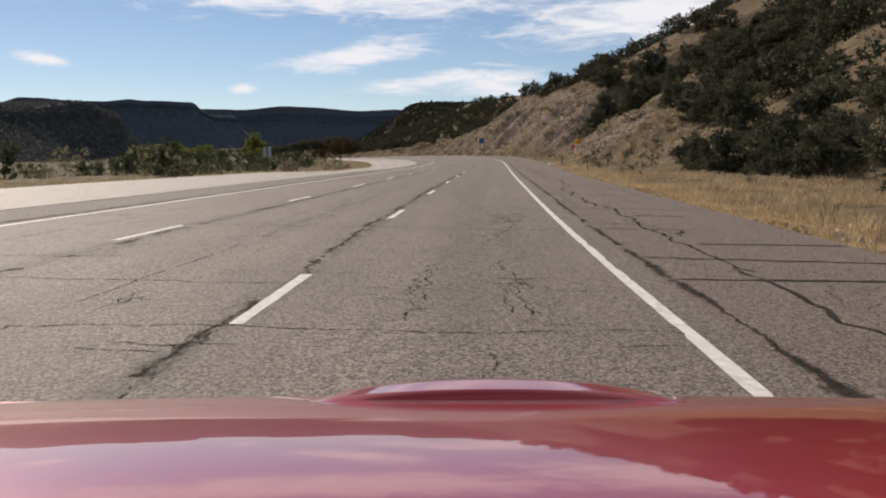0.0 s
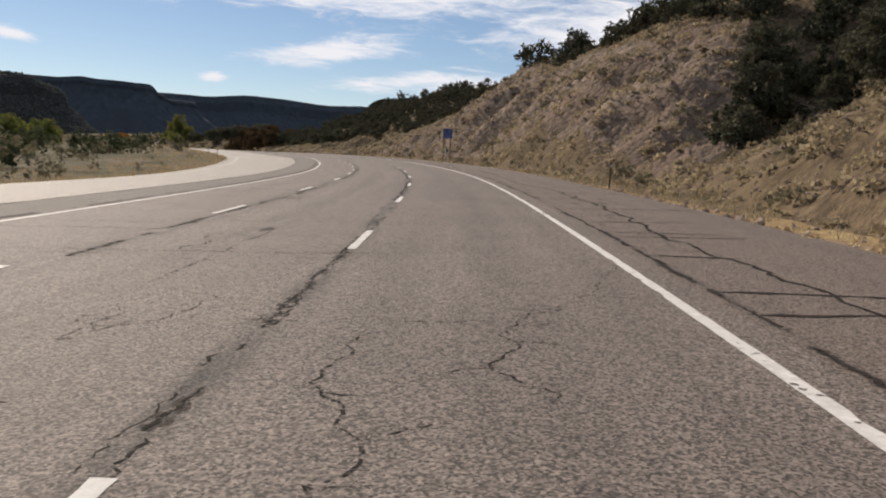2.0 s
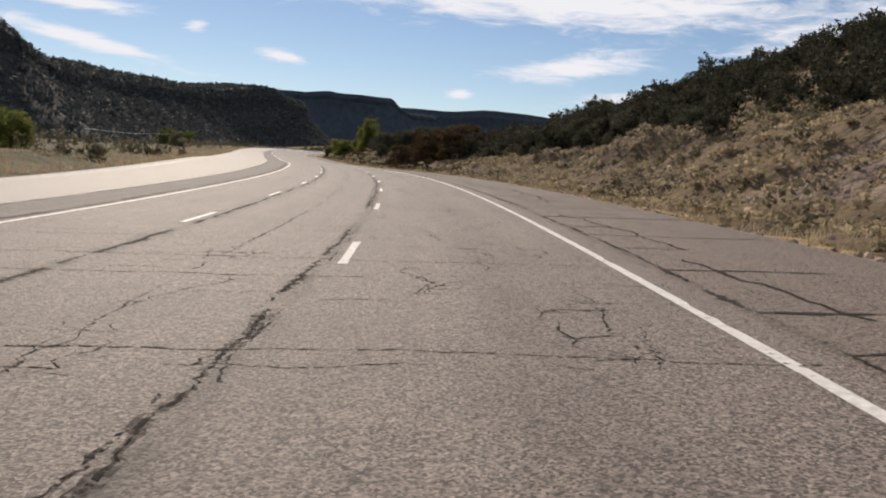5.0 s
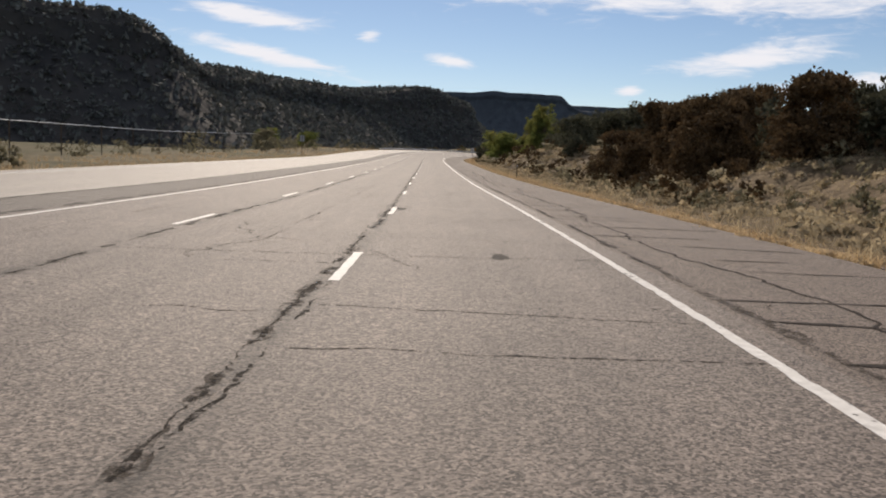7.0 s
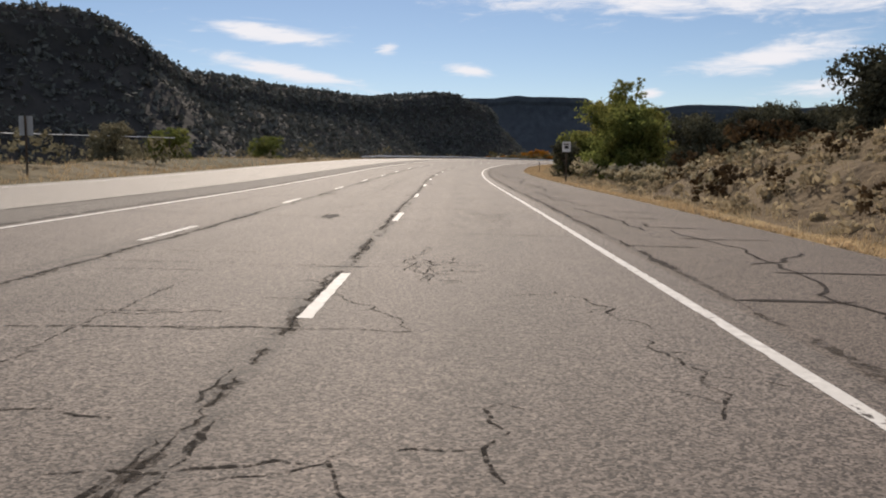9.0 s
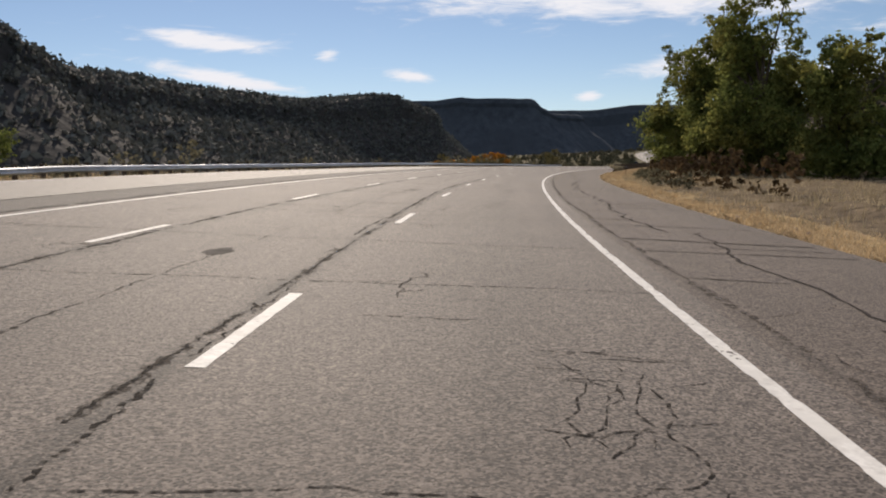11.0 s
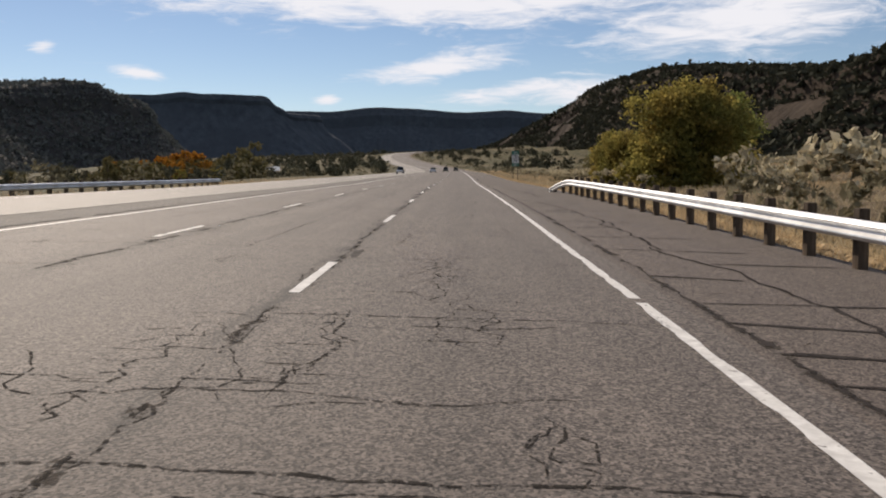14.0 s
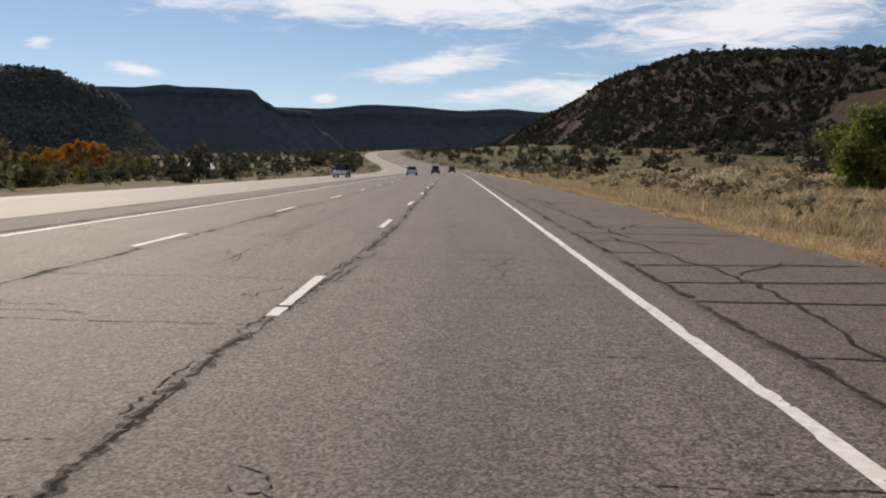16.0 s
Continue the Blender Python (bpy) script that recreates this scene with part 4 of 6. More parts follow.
def limbs_mesh(name, r, lobe_list, height, trunk_r, lean=0.1):
    verts, faces = [], []
    bend = r.normal(0, lean, 2)
    trunk = [(bend[0] * h * h * 0.2, bend[1] * h * h * 0.2, h * height * 0.62 - 0.15 * (h == 0)) for h in (0, 0.3, 0.6, 1.0)]
    for pts, rr in [(trunk, [trunk_r * 1.25, trunk_r, trunk_r * 0.75, trunk_r * 0.4])] + [
            ([trunk[1] if i % 2 else trunk[2], tuple((np.array(trunk[2]) + np.array(l[:3])) / 2 + r.normal(0, 0.15, 3)), l[:3]], [trunk_r * 0.5, trunk_r * 0.32, trunk_r * 0.1])
            for i, l in enumerate(lobe_list[:12])]:
        v, f = tube(pts, rr)
        b = len(verts)
        verts += v
        faces += [tuple(b + i for i in q) for q in f]
    return mesh_of(name, verts, faces, M_BARK, True)


def plant(name, label, category, group, width, height, base, n_lobes, per, leaf, mat, seed, trunk_r=0.0, up=0.5, squash=0.85, wild=1.0):
    """A woody plant: an Empty at its foot with a trunk and a crown of leaf clumps."""
    r = np.random.default_rng(seed)
    ll = lobes(r, n_lobes, width, height, base, up, wild)
    root = tagged(new(name), label, category, group)
    if trunk_r:
        part("trunk", limbs_mesh("trunk", r, ll, height, trunk_r), root)
    v, f = leaf_quads(crown_points(r, ll, per, squash, wild), leaf, seed)
    part("crown" if trunk_r else "foliage", mesh_of("crown", v, f, mat), root)
    return root


def scatter(proto, places):
    """First place takes the prototype itself, the others copies; places: (s, d, size, turn)."""
    for i, (s, d, size, turn) in enumerate(places):
        m = spot(s, d, -0.05, turn) @ Matrix.Scale(size, 4)
        if i == 0:
            proto.matrix_basis = m
        else:
            c = copy_thing(proto, m)
            c.matrix_basis = m


r = np.random.default_rng(77)
junipers = [plant("juniper_tree", "dark green bushy juniper on the dry hillside", "tree", "junipers on the hillside", 2.0 + 0.25 * k, 3.2 + 0.35 * k, 0.15, 24, 330, 0.13, M_JUNIPER, 100 + k, 0.16, 0.95, wild=0.2) for k in range(5)]
spots = [(170.5, 18.0, 1.2, 0), (173, 21.0, 1.45, 50), (586, 8.5, 1.0, 10), (509, 18.2, 0.85, 30)]
spots += [(s, d, 1.0 + 0.06 * (k % 5), 40.0 * k) for k, (s, d) in enumerate([(178, 24), (176.5, 28), (181, 30), (170, 31), (174, 34.5), (164, 33), (167, 37), (183, 36), (158, 35), (160, 40), (152, 37), (147, 39), (153, 43), (141, 38), (134, 38.5), (138, 43)])]
while len(spots) < 1900:
    n = len(spots)
    if n < 1350:
        s, d = r.uniform(-30, 455), 10 + 190 * r.random() ** 1.7
    elif n < 1560:
        s, d = r.uniform(10, 185), 22 + 110 * r.random() ** 1.2
    else:
        s, d = r.uniform(300, 462), 14 + 60 * r.random() ** 1.3
    toe, k, ht = [float(np.interp(s, LAND[:, 0], LAND[:, i])) for i in (1, 2, 3)]
    if d < (toe + ht / k + 0.5 if s > 95 else 17) or any((s - a) ** 2 + (d - b) ** 2 < 4 for a, b, *_ in spots):
        continue
    if vnoise(s / 22, d / 22, 91) < (-0.24 if s < 190 else -0.36):
        continue
    spots.append((s, d, r.uniform(0.6, 1.25) * (0.74 if 270 < s < 430 else 1.0), r.uniform(0, 360)))
spots = spots[:20] + sorted(spots[20:], key=lambda p: p[1])
near, rest = spots[:126], spots[126:]
for k in range(5):
    scatter(junipers[k], near[k::5])


def joined(name, protos, places, share, label, grow=1.0, mat=None):
    """Copies too many or too far to tell apart, joined into one mesh of foliage."""
    verts, faces, base = [], [], 0
    for i, (s, d, size, turn) in enumerate(places):
        me = next(c for c in protos[i % len(protos)].children if "trunk" not in c.name).data
        co = np.empty(len(me.vertices) * 3, dtype=np.float64)
        me.vertices.foreach_get("co", co)
        quads = co.reshape(-1, 4, 3)[i % share::share]
        mid = quads.mean(1, keepdims=True)
        quads = (mid + (quads - mid) * grow) * size
        c, w = math.cos(radians(turn)), math.sin(radians(turn))
        quads = quads @ np.array([[c, w, 0], [-w, c, 0], [0, 0, 1]]) + at(s, d, ground_h(s, d))
        verts.append(quads.reshape(-1, 3))
        faces.append(np.arange(len(quads) * 4).reshape(-1, 4) + base)
        base += len(quads) * 4
    me = mesh_of(name, np.concatenate(verts), np.concatenate(faces), mat or next(c for c in protos[0].children if "trunk" not in c.name).data.materials[0])
    tagged(new(name, me), label, "trees", kind="stuff")


crest = [p for p in rest if p[1] < 95 and p[0] > 95]
far_off = [p for p in rest if not (p[1] < 95 and p[0] > 95)]
joined("crest_junipers", junipers, crest, 9, "dense dark junipers above the road cut", 1.9)
joined("hillside_junipers", junipers, far_off, 30, "dense dark junipers higher up the hillside", 2.8)

# junipers too far off to tell apart, on the mesa fronts and the ridge
def far_trees(name, front, count, size, seed, mat, gaps, label="far juniper woodland on the slope"):
    q = np.random.default_rng(seed)
    n, m = front.shape[:2]
    span = np.linalg.norm(np.diff(front[::9], axis=1), axis=2).mean(0)[:m - 2]
    i, j = q.integers(0, n - 1, count), q.choice(m - 2, count, p=span / span.sum())
    a, b = q.random((count, 1)), q.random((count, 1))
    p = front[i, j] * (1 - a) * (1 - b) + front[i + 1, j] * a * (1 - b) + front[i, j + 1] * (1 - a) * b + front[i + 1, j + 1] * a * b
    p = p[fbm(p[:, 0] / 55, (p[:, 1] + 2 * p[:, 2]) / 55, seed, 3) > gaps]
    sz = size * q.uniform(0.5, 1.3, len(p))
    pts = np.repeat(p, 4, 0) + q.normal(0, 0.34, (len(p) * 4, 3)) * np.repeat(sz, 4)[:, None]
    pts[:, 2] = np.maximum(pts[:, 2], np.repeat(p[:, 2], 4)) + np.repeat(sz, 4) * 0.25
    v, f = leaf_quads(pts, np.repeat(sz, 4) * 0.56, seed)
    tagged(new(name, mesh_of(name, v, f, mat)), label, "trees", kind="stuff")


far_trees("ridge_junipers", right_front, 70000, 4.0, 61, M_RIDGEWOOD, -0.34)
far_trees("mesa_woods", left_front, 52000, 4.4, 62, M_HAZEWOOD, -0.8)

# single trees along the road
SOLO = [
    ("cottonwood_tree", "tall green cottonwood with a few yellow leaves", M_COTTON, 5.2, 18.0, [(718, 14.1, 0.95), (715.5, 19.5, 1.05), (708, 19.0, 1.08), (702.5, 21, 1.2), (711.5, 16.4, 0.95)]),
    ("cottonwood_tree", "green cottonwood behind the verge brush", M_COTTON, 4.5, 12.0, [(713, 25, 1.2), (724, 22), (690, 26)]),
    ("golden_cottonwood", "round cottonwood turning gold behind the guardrail", M_GOLD, 6.9, 11.0, [(844, 16.7), (862, 14.9, 0.55)]),
    ("cottonwood_tree", "yellow-green roadside cottonwood in early autumn", M_COTTON, 5.6, 9.3, [(578, 13.6), (598, 11.2, 0.6), (873, 25), (884, 31), (947, 28, 0.75), (962, 38, 0.7), (919, 36)]),
    ("thicket_tree", "low olive-green thicket of riverside trees behind the brush", M_OLIVE, 4.6, 6.0, [(915, 22.5), (921, 27, 1.05), (909, 28), (914, 34, 1.1), (927, 34, 0.95)]),
    ("young_cottonwood", "slender yellow-green young cottonwood behind the brush", M_GOLD, 2.4, 5.6, [(755, 13.0), (762, 17.0, 0.8)]),
    ("oak_tree", "dark rounded oak on the grassy bank", M_JUNIPER, 5.9, 7.6, [(537, 23.5), (545, 31), (538, 36.5), (556, 33), (530, 43), (512, 42), (548, 44), (556, 29.3, 0.95), (555, 27.0, 0.62), (630, 29, 1.05), (634, 33), (628, 37), (632, 41.5), (629, 46), (635, 50.5)]),
    ("oak_tree", "rusty brown autumn oak beside the road", M_RUST, 4.2, 6.4, [(480, 18.4), (488, 25, 1.1), (474, 30), (462, 23, 1.05), (468, 17.5, 0.65), (455, 20.5, 0.9), (510, 34), (492, 38), (478, 42), (449, 27), (441, 23), (472, 24, 1.1)]),
    ("valley_tree", "grey-green riverside tree beyond the oncoming lanes", M_SAGE, 4.6, 6.0, [(599, -46)]),
    ("valley_tree", "green riverside tree beyond the oncoming lanes", M_COTTON, 5.5, 8.0, [(424, -54), (446, -60), (404, -66), (386, -58), (470, -75), (640, -60), (700, -70)]),
]
seed = 300
for name, label, mat, width, height, places in SOLO:
    seed += 1
    big = height > 9
    t = plant(name, label, "tree", "", width, height, height * 0.06, 44 if big else 34, 250 if height > 13 else 230 if big else 190, 0.175 if height > 13 else 0.18 if big else 0.17, mat, seed, 0.3 if big else 0.2, 1.0, wild=0.35 if name == "oak_tree" else 1.0)
    scatter(t, [(p[0], p[1], p[2] if len(p) > 2 else 1.0 + 0.07 * ((k * 7) % 5 - 2), 47.0 * k) for k, p in enumerate(places)])

# the riverside wood beyond the left guardrail
wood = [plant("riverside_tree", lab, "tree", "riverside trees", h * 0.52, h, h * 0.08, 26, 90, 0.27, mat, 340 + k, 0.22, 0.8)
        for k, (lab, mat, h) in enumerate([("orange autumn tree by the river", M_ORANGE, 7.5), ("yellowing tree by the river", M_GOLD, 7.5), ("dull olive-green tree by the river", M_OLIVE, 8.5), ("grey-green tree by the river", M_SAGE, 6.5)])]
q = np.random.default_rng(8)
beds = [[], [], [], []]
for _ in range(95):
    s = q.uniform(860, 1420)
    d = -q.uniform(42, 60) - (s - 860) * 0.17 - q.random() * 45
    u = q.random()
    beds[0 if u < 0.1 else 1 if u < 0.28 else 2 if u < 0.66 else 3].append((s, d, q.uniform(0.6, 1.25) * (0.78 if s < 1010 else 1.0), q.uniform(0, 360)))
beds[2] += [(968, -49, 1.05, 0), (972, -53, 0.85, 60), (940, -44, 0.42, 40), (985, -52, 0.6, 80)]
beds[3] += [(925, -42, 0.4, 0), (955, -55, 0.55, 0), (975, -44, 0.28, 0)]
beds[1] += [(990, -60, 0.5, 0), (948, -58, 0.42, 0)]
beds[0] += [(1196, -127, 1.9, 0), (1202, -134, 1.7, 90), (1210, -143, 1.55, 30), (1190, -121, 1.75, 60), (1199, -140, 1.4, 10), (1204, -150, 1.3, 75)]
for k in range(4):
    scatter(wood[k], beds[k])

# brush: each bush near the road is a thing of its own
brush = [
    plant("sagebrush", "low grey-green sagebrush on dry soil", "bush", "sagebrush along the road", 0.75, 0.9, 0.05, 9, 330, 0.1, M_SAGE, 401, 0, 0.9),
    plant("sagebrush", "spreading grey-green sagebrush on dry soil", "bush", "sagebrush along the road", 1.0, 1.1, 0.05, 11, 260, 0.11, M_SAGE, 402, 0, 0.9),
    plant("rabbitbrush", "rabbitbrush with faded cream seed heads", "bush", "rabbitbrush along the road", 0.95, 1.35, 0.3, 14, 330, 0.1, M_RABBIT, 403, 0, 0.5),
    plant("rabbitbrush", "tall rabbitbrush with faded cream seed heads", "bush", "rabbitbrush along the road", 1.2, 1.7, 0.4, 16, 260, 0.11, M_RABBIT, 404, 0, 0.5),
    plant("scrub_oak", "dark leafless-looking scrub bush", "bush", "scrub on the bank", 1.2, 1.5, 0.1, 10, 190, 0.13, M_RUST, 405, 0, 0.8)]
for b in brush[2:4]:  # pale seed heads over a grey-green body
    body = b.children[0]
    co = np.empty(len(body.data.vertices) * 3)
    body.data.vertices.foreach_get("co", co)
    quads = co.reshape(-1, 4, 3)
    mid = quads.mean(1)
    top = mid[:, 2] + np.random.default_rng(7).normal(0, 0.18, len(mid)) > 0.62 * mid[:, 2].max() + 0.25 * fbm(mid[:, 0] * 2, mid[:, 1] * 2, 3, 2)
    heads, rest_of = quads[top].reshape(-1, 3), quads[~top].reshape(-1, 3)
    body.data = mesh_of("foliage", rest_of, np.arange(len(rest_of)).reshape(-1, 4), M_SAGE)
    tagged(part("bloom", mesh_of("bloom", heads, np.arange(len(heads)).reshape(-1, 4), M_RABBIT), b, "faded cream seed heads"), kind="stuff")
willow = [plant("willow_shrub", "dull green riverside willow thicket", "bush", "willows beyond the oncoming lanes", 2.0 + 0.5 * k, 3.0 + 0.9 * k, 0.1, 16, 90, 0.2, M_WILLOW, 420 + k, 0.08, 0.9) for k in range(2)]
for k in range(2):
    scatter(willow[k], [(q.uniform(70, 340), -33 - 22 * q.random(), q.uniform(0.7, 1.2), q.uniform(0, 360)) for _ in range(26)] + [(q.uniform(70, 420), -56 - 40 * q.random(), q.uniform(0.9, 1.6), q.uniform(0, 360)) for _ in range(20)])
beds = [[], [], [], [], []]


def bed(kind, n, s0, s1, d0, d1, lo=0.6, hi=1.3):
    for _ in range(n):
        beds[kind].append((q.uniform(s0, s1), d0 + (d1 - d0) * q.random(), q.uniform(lo, hi), q.uniform(0, 360)))


bed(0, 30, 60, 400, 8.5, 34)
bed(1, 25, 60, 400, 12, 36)
bed(4, 20, 70, 420, 10, 36, 0.5, 0.9)
bed(0, 50, 400, 600, 9, 30)
bed(2, 16, 425, 520, 10, 24, 0.7, 1.2)
bed(1, 36, 400, 600, 10, 36, 0.6, 1.2)
bed(4, 40, 400, 600, 11, 38, 0.5, 1.1)
bed(1, 12, 400, 560, 10, 30, 0.8, 1.4)
bed(2, 10, 556, 580, 8.5, 15, 0.8, 1.3)
bed(3, 7, 556, 580, 9, 15, 0.8, 1.2)
bed(2, 15, 738, 805, 7.4, 15, 1.5, 2.2)
bed(3, 14, 738, 830, 8.0, 17, 1.1, 1.6)
bed(0, 18, 690, 760, 8, 20)
bed(1, 10, 690, 760, 8, 20)
bed(2, 60, 835, 1010, 8, 40, 0.6, 1.1)
bed(2, 80, 838, 965, 9.5, 17, 0.8, 1.3)
bed(0, 30, 835, 1020, 8, 60)
bed(1, 20, 835, 1020, 8, 60)
bed(4, 20, 850, 1040, 12, 60)
bed(0, 30, 30, 420, -40, -26)
bed(1, 34, 30, 420, -52, -27, 0.9, 2.0)
bed(1, 20, 420, 900, -50, -27, 0.7, 1.5)
beds[1] += [(708, 9.5, 1.2, 0), (712, 8.9, 1.0, 50), (716, 9.4, 1.3, 90), (704, 10, 1.4, 20), (720, 9.8, 1.2, 10)]
beds[4] += [(706, 11, 1.6, 0), (713, 11, 1.7, 30), (719, 11.5, 1.6, 60), (700, 12, 1.7, 0)]
beds[2] += [(729.3, 4.95, 0.85, 0), (730.6, 5.3, 0.75, 90), (742, 5.1, 0.7, 0)]
beds[0] += [(741, 4.9, 0.8, 0), (768, 4.5, 0.55, 0), (779, 4.6, 0.6, 40)]
beds[4] += [(672, 10.5, 1.5, 0), (678, 11.5, 1.6, 70), (684, 10.5, 1.4, 20), (667, 12, 1.7, 40), (661, 11, 1.5, 90), (692, 11, 1.5, 10), (655, 12.5, 1.6, 30)]
beds[1] += [(676, 9, 1.2, 0), (690, 9.4, 1.3, 40), (699, 8.8, 1.2, 80), (665, 9.2, 1.1, 20)]
bed(4, 26, 425, 500, 9.5, 22, 0.7, 1.3)
bed(0, 24, 425, 500, 8, 16, 0.7, 1.2)
bed(4, 18, 505, 545, 9, 18, 0.6, 1.2)
bed(2, 10, 536, 570, 7.5, 11, 0.7, 1.1)
beds[4] += [(545, 13.8, 1.5, 0), (545.5, 16.2, 1.25, 60), (546, 11, 1.1, 30), (535, 13.4, 0.5, 80)]
beds[1] += [(555, 15.6, 1.1, 0)]
for k in range(5):
    scatter(brush[k], beds[k])


# ---- grass, stones ----
def tufts(name, spots_sd, blades, height, spread, width, mat, seed, label):
    """Tufts of dry grass: narrow bent blades."""
    q = np.random.default_rng(seed)
    n = len(spots_sd)
    base = at(spots_sd[:, 0], spots_sd[:, 1], ground_h(spots_sd[:, 0], spots_sd[:, 1]) - 0.02)
    base = np.repeat(base, blades, 0) + np.c_[q.normal(0, spread * 0.35, (n * blades, 2)), np.zeros(n * blades)]
    size = np.repeat(q.uniform(0.6, 1.3, n), blades)
    ang = q.uniform(0, 2 * math.pi, n * blades)
    out = np.c_[np.cos(ang), np.sin(ang), np.zeros(n * blades)]
    side = np.c_[-np.sin(ang), np.cos(ang), np.zeros(n * blades)] * width * size[:, None]
    tip = base + out * (spread * size * q.uniform(0.3, 1.2, n * blades))[:, None] + np.c_[np.zeros((n * blades, 2)), height * size * q.uniform(0.6, 1.2, n * blades)]
    v = np.stack([base - side, base + side, tip], 1).reshape(-1, 3)
    f = np.arange(len(v)).reshape(-1, 3)
    tagged(new(name, mesh_of(name, v, f, mat)), label, "grass", kind="stuff")


q = np.random.default_rng(21)
n = 60000
sd = np.c_[q.uniform(-10, 960, n), 4.7 + (2.9 + 1.2 * (q.random(n) < 0.5)) * q.random(n) ** 1.2]
sd = sd[(fbm(sd[:, 0] / 5, sd[:, 1] / 2.5, 71, 2) > -0.28) & ~((sd[:, 0] > 95) & (sd[:, 0] < 345) & (q.random(n) < 0.93))]
far_sd = np.c_[q.uniform(5, 116, 9000), 7 + 12 * q.random(9000) ** 1.3]
far_sd = np.r_[far_sd, np.c_[q.uniform(686, 748, 5000), 7 + 8 * q.random(5000) ** 1.2]]
far_sd = far_sd[fbm(far_sd[:, 0] / 9, far_sd[:, 1] / 4, 73, 3) > 0.06]
tufts("meadow_grass", far_sd, 7, 0.34, 0.3, 0.016, M_GRASS, 36, "golden dry grass on the open ground beside the road")
tufts("verge_grass", sd, 5, 0.17, 0.2, 0.014, M_GRASS, 31, "dense golden dry grass along the road's edge")
sd = np.c_[q.uniform(-10, 960, 40000), 7.2 + 26 * q.random(40000) ** 1.3]
toe = np.interp(sd[:, 0], LAND[:, 0], LAND[:, 1])
steep = np.interp(sd[:, 0], LAND[:, 0], LAND[:, 2])
sd = sd[~((sd[:, 1] > toe + 4) & (steep > 0.8) & (sd[:, 0] > 172) & (q.random(len(sd)) < 0.45))]
tufts("bunch_grass", sd, 5, 0.34, 0.32, 0.016, M_BUNCH, 32, "tan and grey bunch grass on the slope")
sd = np.c_[q.uniform(-10, 900, 12000), -23.2 - 12 * q.random(12000) ** 1.6]
tufts("left_verge_grass", sd, 6, 0.36, 0.26, 0.016, M_GRASS, 33, "dry grass beyond the oncoming lanes")


def stones(name, spots_sd, lo, hi, seed, label, sink=0.3):
    """Loose angular stones lying in the surface."""
    q = np.random.default_rng(seed)
    bm = bmesh.new()
    bmesh.ops.create_icosphere(bm, subdivisions=1, radius=1)
    unit = np.array([v.co[:] for v in bm.verts])
    tri = np.array([[v.index for v in f.verts] for f in bm.faces])
    bm.free()
    base = at(spots_sd[:, 0], spots_sd[:, 1], ground_h(spots_sd[:, 0], spots_sd[:, 1]))
    verts, faces = [], []
    for k, b in enumerate(base):
        s3 = q.uniform(lo, hi) * q.uniform(0.5, 1.2, 3)
        m = np.array(Euler(q.uniform(0, 6.28, 3)).to_matrix())
        verts.append((unit * q.uniform(0.75, 1.2, (len(unit), 1)) * s3) @ m.T + b + (0, 0, s3.min() * (1 - 2 * sink)))
        faces.append(tri + k * len(unit))
    tagged(new(name, mesh_of(name, np.concatenate(verts), np.concatenate(faces), M_ROCK)), label, "stones", kind="stuff")


n = 15000
sd = np.c_[q.uniform(95, 400, n), 9.5 + 24 * q.random(n)]
toe, k, ht = [np.interp(sd[:, 0], LAND[:, 0], LAND[:, i]) for i in (1, 2, 3)]
stones("slope_rocks", sd[(sd[:, 1] < toe + ht / k + 1) & (sd[:, 1] > toe - 1.5)], 0.03, 0.15, 41, "pale broken rock on the road cut")
sd = np.c_[q.uniform(0, 400, 2200), 4.8 + 5 * q.random(2200) ** 1.6]
stones("verge_stones", sd, 0.03, 0.14, 42, "small pale stones along the shoulder")
sd = np.c_[q.uniform(400, 950, 500), 4.8 + 4 * q.random(500) ** 2]
stones("verge_stones", sd, 0.02, 0.09, 43, "small stones along the shoulder")

sd = np.c_[q.uniform(690, 1010, 16000), 7 + 34 * q.random(16000) ** 1.4]
tufts("bunch_grass", sd, 7, 0.4, 0.36, 0.02, M_BUNCH, 35, "tan bunch grass on the flat beside the road")
sd = np.c_[q.uniform(838, 1120, 15000), 8 + 62 * q.random(15000) ** 1.2]
tufts("field_grass", sd[fbm(sd[:, 0] / 12, sd[:, 1] / 7, 79, 3) > -0.22], 8, 0.46, 0.5, 0.034, M_GRASS, 37, "pale dry grass over the open flat")


def hummocks(name, spots_sd, per, width, height, leaf, mat, seed, label):
    """Low rounded mounds of dry bunch grass: leaf clumps over a dome."""
    q = np.random.default_rng(seed)
    n = len(spots_sd)
    base = at(spots_sd[:, 0], spots_sd[:, 1], ground_h(spots_sd[:, 0], spots_sd[:, 1]) - 0.05)
    size = np.repeat(q.uniform(0.45, 1.3, n), per)[:, None]
    u = q.normal(size=(n * per, 3))
    u[:, 2] = np.abs(u[:, 2])
    u /= np.linalg.norm(u, axis=1, keepdims=True)
    u *= (0.75 + 0.35 * q.random((n * per, 1)))
    v, f = leaf_quads(np.repeat(base, per, 0) + u * size * (width, width, height), leaf, seed)
    tagged(new(name, mesh_of(name, v, f, mat)), label, "grass", kind="stuff")


